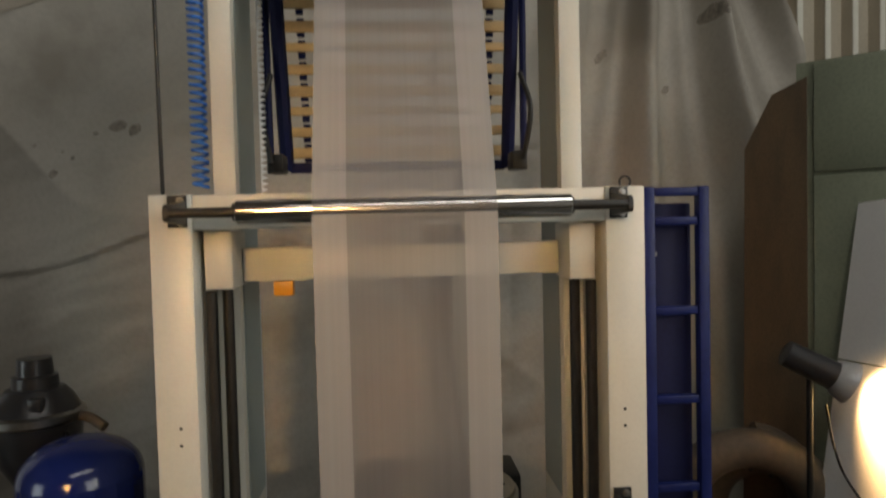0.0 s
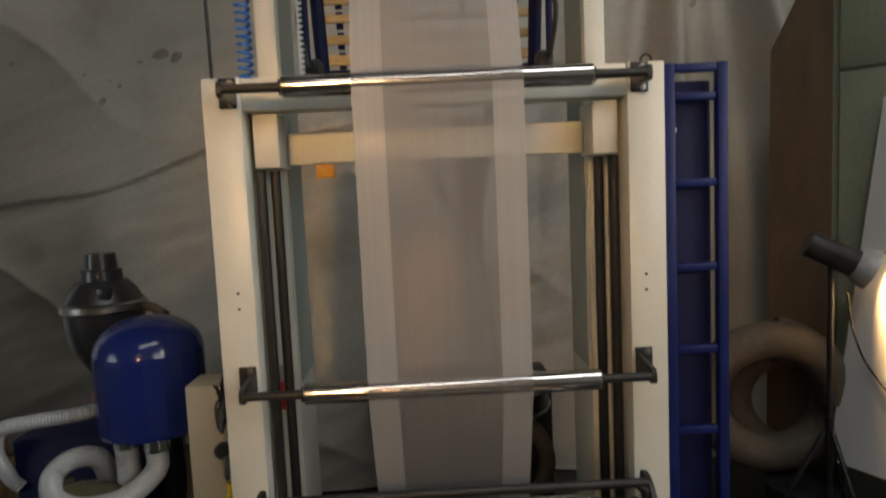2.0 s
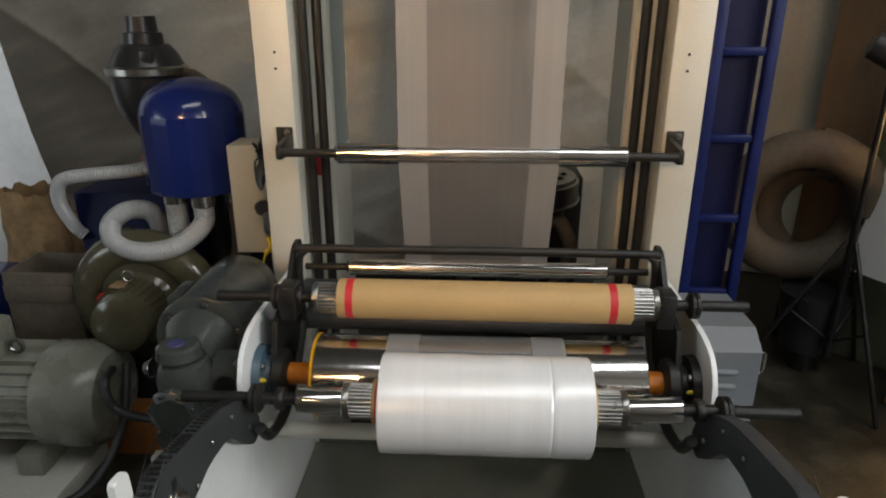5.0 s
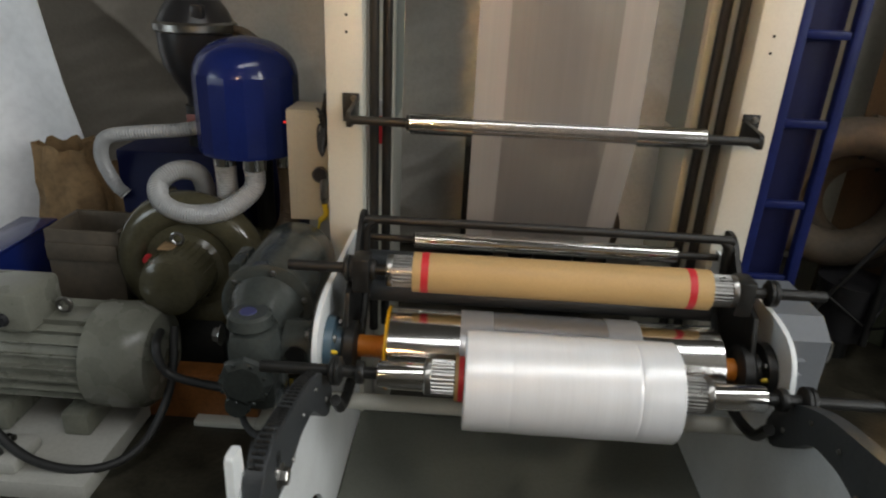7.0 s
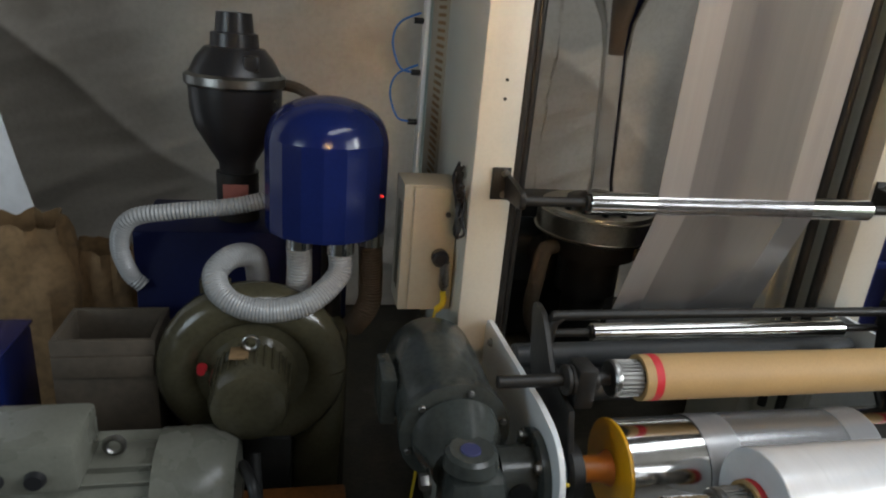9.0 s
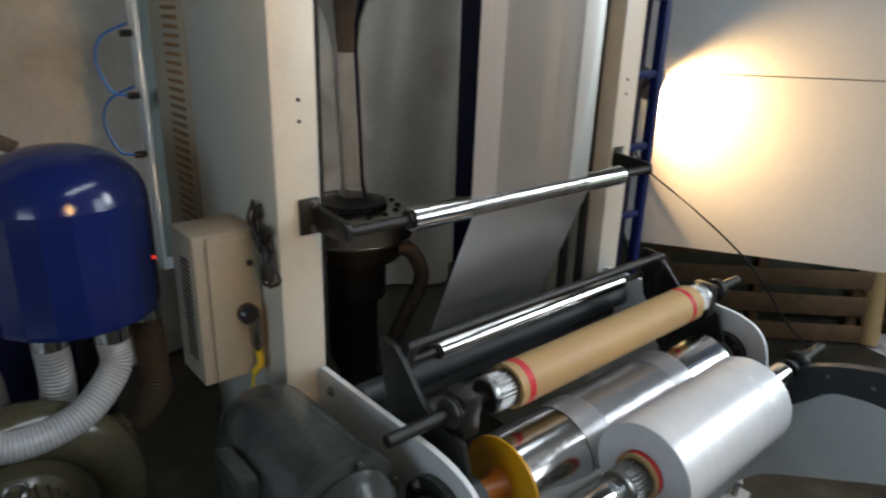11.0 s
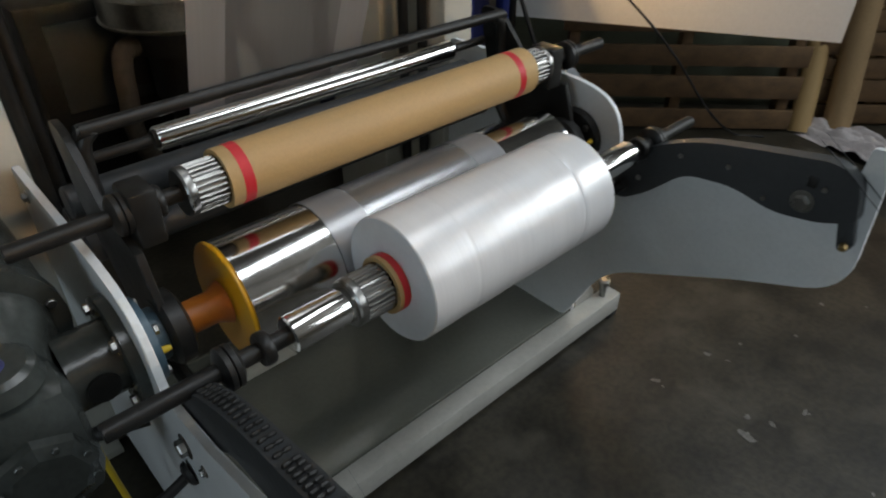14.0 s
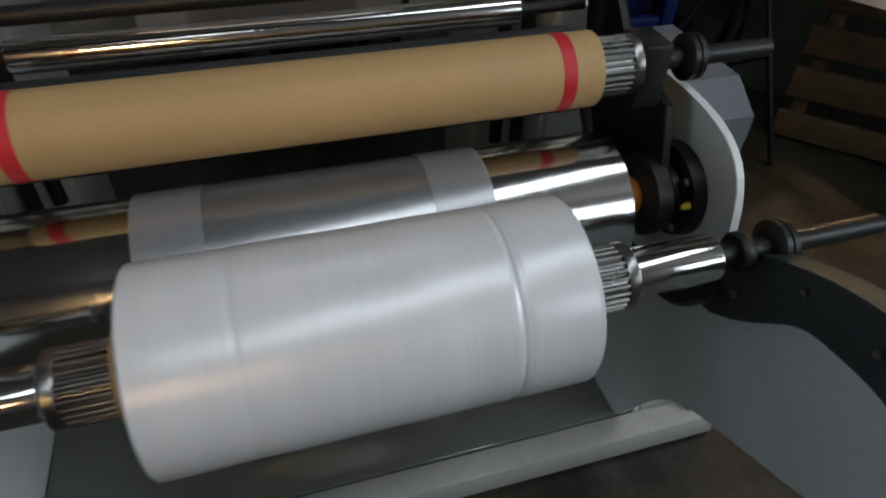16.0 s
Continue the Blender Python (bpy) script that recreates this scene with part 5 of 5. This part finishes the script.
# ---- floodlight, hoses and boards at the right ----
def floodlight():
    t = thing("floodlight", (1.41, 2.22, 0), "black halogen floodlight glowing on a tripod stand", "floodlight")
    a, d = Vector((1.30, 2.25, 1.285)), (Vector((1.505, 2.165, 1.175)) - Vector((1.30, 2.25, 1.285))).normalized()
    e = a + d * 0.17
    head = part("head", lathe(a, e, [(0, 0.03), (0.05, 0.045), (0.7, 0.048), (1, 0.05)], 28), "black_plastic", t)
    part("cooling_slot", box(a.x + 0.05, a.x + 0.10, a.y - 0.056, a.y - 0.05, a.z - 0.03, a.z - 0.015, 0.001), "steel", head)
    part("reflector", lathe(e, e + d * 0.055, [(0, 0.05), (0.3, 0.062), (1, 0.072)], 32, caps=False), "hose", t, "white rim reflector")
    part("bulb", lathe(e + d * 0.005, e + d * 0.022, [(0, 0.012), (0.5, 0.020), (1, 0.006)], 16), "bulb", t, "glowing lamp")
    c = a + d * 0.09
    part("pole", rod((c.x, c.y, 0.42), (c.x, c.y, c.z - 0.045), 0.011), "black_iron", t)
    part("column", rod((c.x, c.y, 0.12), (c.x, c.y, 0.66), 0.015), "black_iron", t)
    for k in range(3):
        an = radians(-80 + 120 * k)
        part("leg", rod((c.x + 0.015 * math.cos(an), c.y + 0.015 * math.sin(an), 0.60), (c.x + 0.30 * math.cos(an), c.y + 0.30 * math.sin(an), 0.008), 0.009), "black_iron", t)
        part("brace", rod((c.x + 0.014 * math.cos(an), c.y + 0.014 * math.sin(an), 0.20), (c.x + 0.16 * math.cos(an), c.y + 0.16 * math.sin(an), 0.30), 0.005), "black_iron", t)
    return t


floodlight()
solid("lamp_cable", sweep([(1.44, 2.23, 1.10), (1.46, 2.22, 0.96), (1.50, 2.19, 0.83), (1.50, 1.92, 0.69), (1.51, 1.69, 0.55), (1.62, 1.60, 0.40), (1.84, 1.54, 0.16), (2.05, 1.50, 0.008), (2.12, 1.40, 0.006)], 0.0045, 8), "rubber", "thin black cable sagging in front of the white board", "cable", "object", True, (1.5, 2.19, 0.83))

BL, BR, LEAN_UP = Vector((1.43, 2.30, 0.46)), Vector((1.74, 1.12, 0.56)), Vector((0.17, 0.04, 1.0))
leaning_board("white_sheet_board", [BL, BR, BR + LEAN_UP * 0.70, BL + LEAN_UP * 0.77], 0.01, "white sheet board lit by the floodlight")
leaning_board("white_sheet_board", [BL + LEAN_UP * 0.776, BR + LEAN_UP * 0.706, BR + LEAN_UP * 1.35, BL + LEAN_UP * 1.33], 0.01, "upper white sheet board with a dark seam below it")


def duct_coil(at, big, r, turn, label):
    """Ribbed duct coiled upright and hung from a hook."""
    t = thing("duct_coil", at, label, "hose coil", "coiled ducts")
    m = pose(*at, 0, 0, turn)
    pts = [m @ Vector((big * math.cos(a), 0.015 * a, big * math.sin(a))) for a in (2 * math.pi * i / 48 for i in range(60))]
    part("duct", sweep(pts, r, 18, 0.0014, 0.016, smooth_line=False), "duct", t)
    p = m @ Vector((0, 0.02, big - r - 0.01))
    part("hook", rod(p, WALL @ Vector(((WALL.inverted() @ p).x, -0.032, p.z + 0.02)), 0.008, 10), "black_iron", t)
    return t


duct_coil((1.27, 2.40, 0.66), 0.235, 0.072, -12, "coiled dusty beige flexible duct hung at the wall")
duct_coil((1.40, 2.50, 0.60), 0.22, 0.066, -30, "second coil of dusty beige duct behind the first")
t = thing("dark_bin", (1.42, 2.32, 0), "black plastic tub between the coils", "tub")
part("tub", lathe((1.36, 2.36, 0.10), (1.36, 2.36, 0.34), [(0, 0.10), (1, 0.13)], 24), "black_plastic", t)
part("stand", rod((1.36, 2.36, 0.0), (1.36, 2.36, 0.10), 0.05), "black_iron", t)


def on_wall(bm):
    bmesh.ops.transform(bm, verts=bm.verts, matrix=WALL)
    return bm


def pallet(u0, wide, high, out, label):
    """A pallet standing on edge against the partition wall."""
    p = WALL @ Vector((u0 + wide / 2, -out, 0))
    t = thing("pallet", p, label, "pallet", "pallets at the wall")
    for k in range(3):
        u = u0 + 0.03 + (wide - 0.10) * k / 2
        part("stringer", on_wall(box(u, u + 0.045, -out + 0.0225, -out + 0.085, 0.0, high, 0.003)), "pallet", t)
    n = 6
    for k in range(n):
        z = 0.01 + (high - 0.11) * k / (n - 1)
        part("board", on_wall(box(u0, u0 + wide, -out, -out + 0.02, z, z + 0.085 + 0.01 * (k % 2), 0.003)), "pallet", t)
    return t


pallet(0.62, 1.02, 0.80, 0.30, "old brown wooden pallet standing on its edge")
pallet(1.70, 0.62, 0.62, 0.22, "smaller wooden pallet standing against the wall")


def paper_tube(foot, head, r, label):
    t = thing("paper_tube", foot, label, "paper tube", "paper tubes at the wall")
    part("tube", pipe(foot, head, r, r - 0.007, 28), "kraft" if r < 0.055 else "card", t)
    return t


paper_tube((2.30, 1.33, 0.0), (2.415, 1.40, 0.40), 0.045, "short kraft paper tube leaning at the wall")
paper_tube((2.40, 1.215, 0.0), (2.475, 1.30, 0.63), 0.056, "longer paper tube leaning at the wall")


def wood_panel():
    """Three upright planks under a top rail, standing against the partition wall."""
    t = thing("wood_panel", WALL @ Vector((2.03, -0.05, 0)), "pale pine panel of three planks standing at the wall", "wood panel")
    for k, (u0, u1) in enumerate(((1.865, 1.972), (1.974, 2.080), (2.082, 2.205))):
        part("plank", on_wall(box(u0, u1, -0.060, -0.042, 0.0, 0.735 - 0.012 * k, 0.003)), "ply", t)
    part("back_rail", on_wall(box(1.88, 2.19, -0.041, -0.022, 0.60, 0.68, 0.003)), "ply", t)
    for u in (1.90, 2.03, 2.17):
        p = WALL @ Vector((u, -0.061, 0.64))
        part("nail_head", rod(p, p + WN * 0.003, 0.005, 8), "black_iron", t)
    return t


wood_panel()
p = WALL @ Vector((1.972, -0.017, 0))
solid("wall_cable", sweep([p + Vector((0, 0, 0.70)), p + Vector((0.004, 0, 1.0)), p + Vector((-0.004, 0, 1.5)), p + Vector((0, 0, 2.1))], 0.004, 8), "rubber", "thin dark cable running down the green wall", "cable", "object", True, p)


def storage_rack():
    t = thing("storage_rack", (3.2, 0.55, 0), "bright blue steel storage rack uprights", "rack")
    for x, y in ((2.935, 0.885), (2.80, 0.345), (3.62, 0.885), (3.58, 0.345)):
        up = part("upright", box(x - 0.045, x + 0.045, y - 0.062, y + 0.062, 0.0, 2.6, 0.006), "rack_blue", t)
        part("foot_plate", box(x - 0.06, x + 0.06, y - 0.075, y + 0.075, 0.0, 0.008, 0.001), "rack_blue", up)
        part("front_rib", box(x - 0.053, x - 0.0452, y - 0.016, y + 0.016, 0.02, 2.6, 0.003), "rack_blue", up)
        for k in range(18):
            part("slot", box(x - 0.0462, x - 0.0452, y + 0.030, y + 0.042, 0.10 + 0.09 * k, 0.14 + 0.09 * k, 0), "black_plastic", up, "dark punched slot")
    part("edge_angle", box(2.905, 2.955, 0.985, 1.05, 0.0, 2.6, 0.003), "dark_grey", t, "dark steel angle beside the upright")
    for z in (1.25, 2.1):
        part("beam", box(2.88, 2.95, 0.409, 0.821, z, z + 0.10, 0.004), "rack_blue", t)
        part("beam", box(3.55, 3.62, 0.409, 0.821, z, z + 0.10, 0.004), "rack_blue", t)
    return t


storage_rack()


def carton(x0, x1, y0, y1, z0, z1, label, mat="card", mark=False):
    t = thing("carton", ((x0 + x1) / 2, (y0 + y1) / 2, z0), label, "carton", "cartons in the rack")
    part("box", box(x0, x1, y0, y1, z0, z1, 0.006), mat, t)
    part("tape", box(x0 - 0.001, x1 + 0.001, (y0 + y1) / 2 - 0.025, (y0 + y1) / 2 + 0.025, z1 - 0.001, z1 + 0.001, 0), "kraft", t)
    if mark:
        b = bmesh.new()
        vs = [b.verts.new((x0 - 0.002, (y0 + y1) / 2 + d, z)) for d, z in ((0.06, z0 + 0.10), (0.02, z0 + 0.10), (0.04, z0 + 0.145))]
        b.faces.new(vs)
        part("print_triangle", b, "black_plastic", t, "dark printed triangle")
        part("print_bar", box(x0 - 0.003, x0 - 0.001, (y0 + y1) / 2 - 0.09, (y0 + y1) / 2 - 0.01, z0 + 0.105, z0 + 0.125, 0), "black_plastic", t, "dark printed bar")
    return t


carton(2.765, 3.12, 0.43, 0.785, 0.0, 0.355, "brown cardboard carton on the floor of the rack")
carton(2.755, 3.12, 0.425, 0.815, 0.358, 0.62, "bundle wrapped in glossy stretch film", "wrap")
carton(2.745, 3.10, 0.45, 0.825, 0.623, 0.925, "closed cardboard carton with a dark printed mark", "card", True)
carton(2.78, 3.05, 0.47, 0.70, 0.928, 1.00, "flat parcel in clear wrap on a carton", "wrap")
t = thing("cardboard_strip", (2.72, 0.72, 0.34), "strip of brown cardboard slanting across the wrapped bundle", "cardboard")
bm = box(-0.004, 0.004, -0.03, 0.03, -0.17, 0.17, 0.002)
bmesh.ops.transform(bm, verts=bm.verts, matrix=pose(2.748, 0.725, 0.49, -38, 0, 0))
part("strip", bm, "card", t)


def crumpled(name, mat, cx, cy, sx, sy, h, label, category, seed, turn):
    m = pose(cx, cy, 0, 0, 0, turn)

    def place(u, v):
        x, y = 2 * u - 1, 2 * v - 1
        edge = max(0.0, 1 - (x * x + y * y) * (0.8 + 0.4 * noise.noise((x * 2 + seed, y * 2, 0))))
        z = h * edge ** 0.5 * (0.55 + 0.8 * abs(noise.noise((x * 3.1 + seed, y * 3.1, 1.0))) + 0.35 * noise.noise((x * 8 + seed, y * 8, 3.0)))
        return m @ Vector((x * sx, y * sy, max(z, 0.002)))
    return solid(name, grid(44, 44, place), mat, label, category, "object", True, (cx, cy, 0))


crumpled("plastic_wrap", "rag", 2.28, 0.96, 0.12, 0.40, 0.075, "crumpled pile of white plastic sheet on the floor", "plastic sheet", 2.0, -16)
crumpled("plastic_wrap", "rag", 2.66, 0.93, 0.20, 0.12, 0.07, "small heap of grey plastic by the rack", "plastic sheet", 7.0, 30)
crumpled("rope", "duct", 2.14, 0.42, 0.10, 0.17, 0.05, "dusty tangle of rope on the floor", "rope", 4.0, -20)
solid("floor_hose", sweep([(2.15, 0.40, 0.02), (2.10, 0.25, 0.02), (2.0, 0.10, 0.02), (1.9, -0.2, 0.02), (2.1, -0.7, 0.02)], 0.018, 10), "rubber", "black hose lying along the floor", "hose", "object", True, (2.1, 0.3, 0.0))


# ---- worn floor ----
def paint_spots(floor):
    """Small flat splashes of pale paint and dust trodden into the concrete."""
    rng = random.Random(11)
    spots = [(0.556, 0.685, 0.020), (0.633, 0.662, 0.012)]
    spots += [(rng.uniform(0.5, 1.7), rng.uniform(-0.3, 0.95), rng.uniform(0.003, 0.011)) for k in range(46)]
    for x, y, r in spots:
        seed, wide, turn = rng.uniform(0, 40), rng.uniform(0.35, 0.9), rng.uniform(0, 3.1)
        bm = bmesh.new()
        ring = []
        for k in range(14):
            ang = 2 * math.pi * k / 14
            rad = r * (1 + 0.6 * noise.noise((1.6 * math.cos(ang) + seed, 1.6 * math.sin(ang), seed)))
            px, py = rad * math.cos(ang), rad * wide * math.sin(ang)
            ring.append(bm.verts.new((x + px * math.cos(turn) - py * math.sin(turn), y + px * math.sin(turn) + py * math.cos(turn), 0.0015)))
        bm.faces.new(ring)
        part("paint_spot", bm, "floor_spot", floor)


paint_spots(floor)
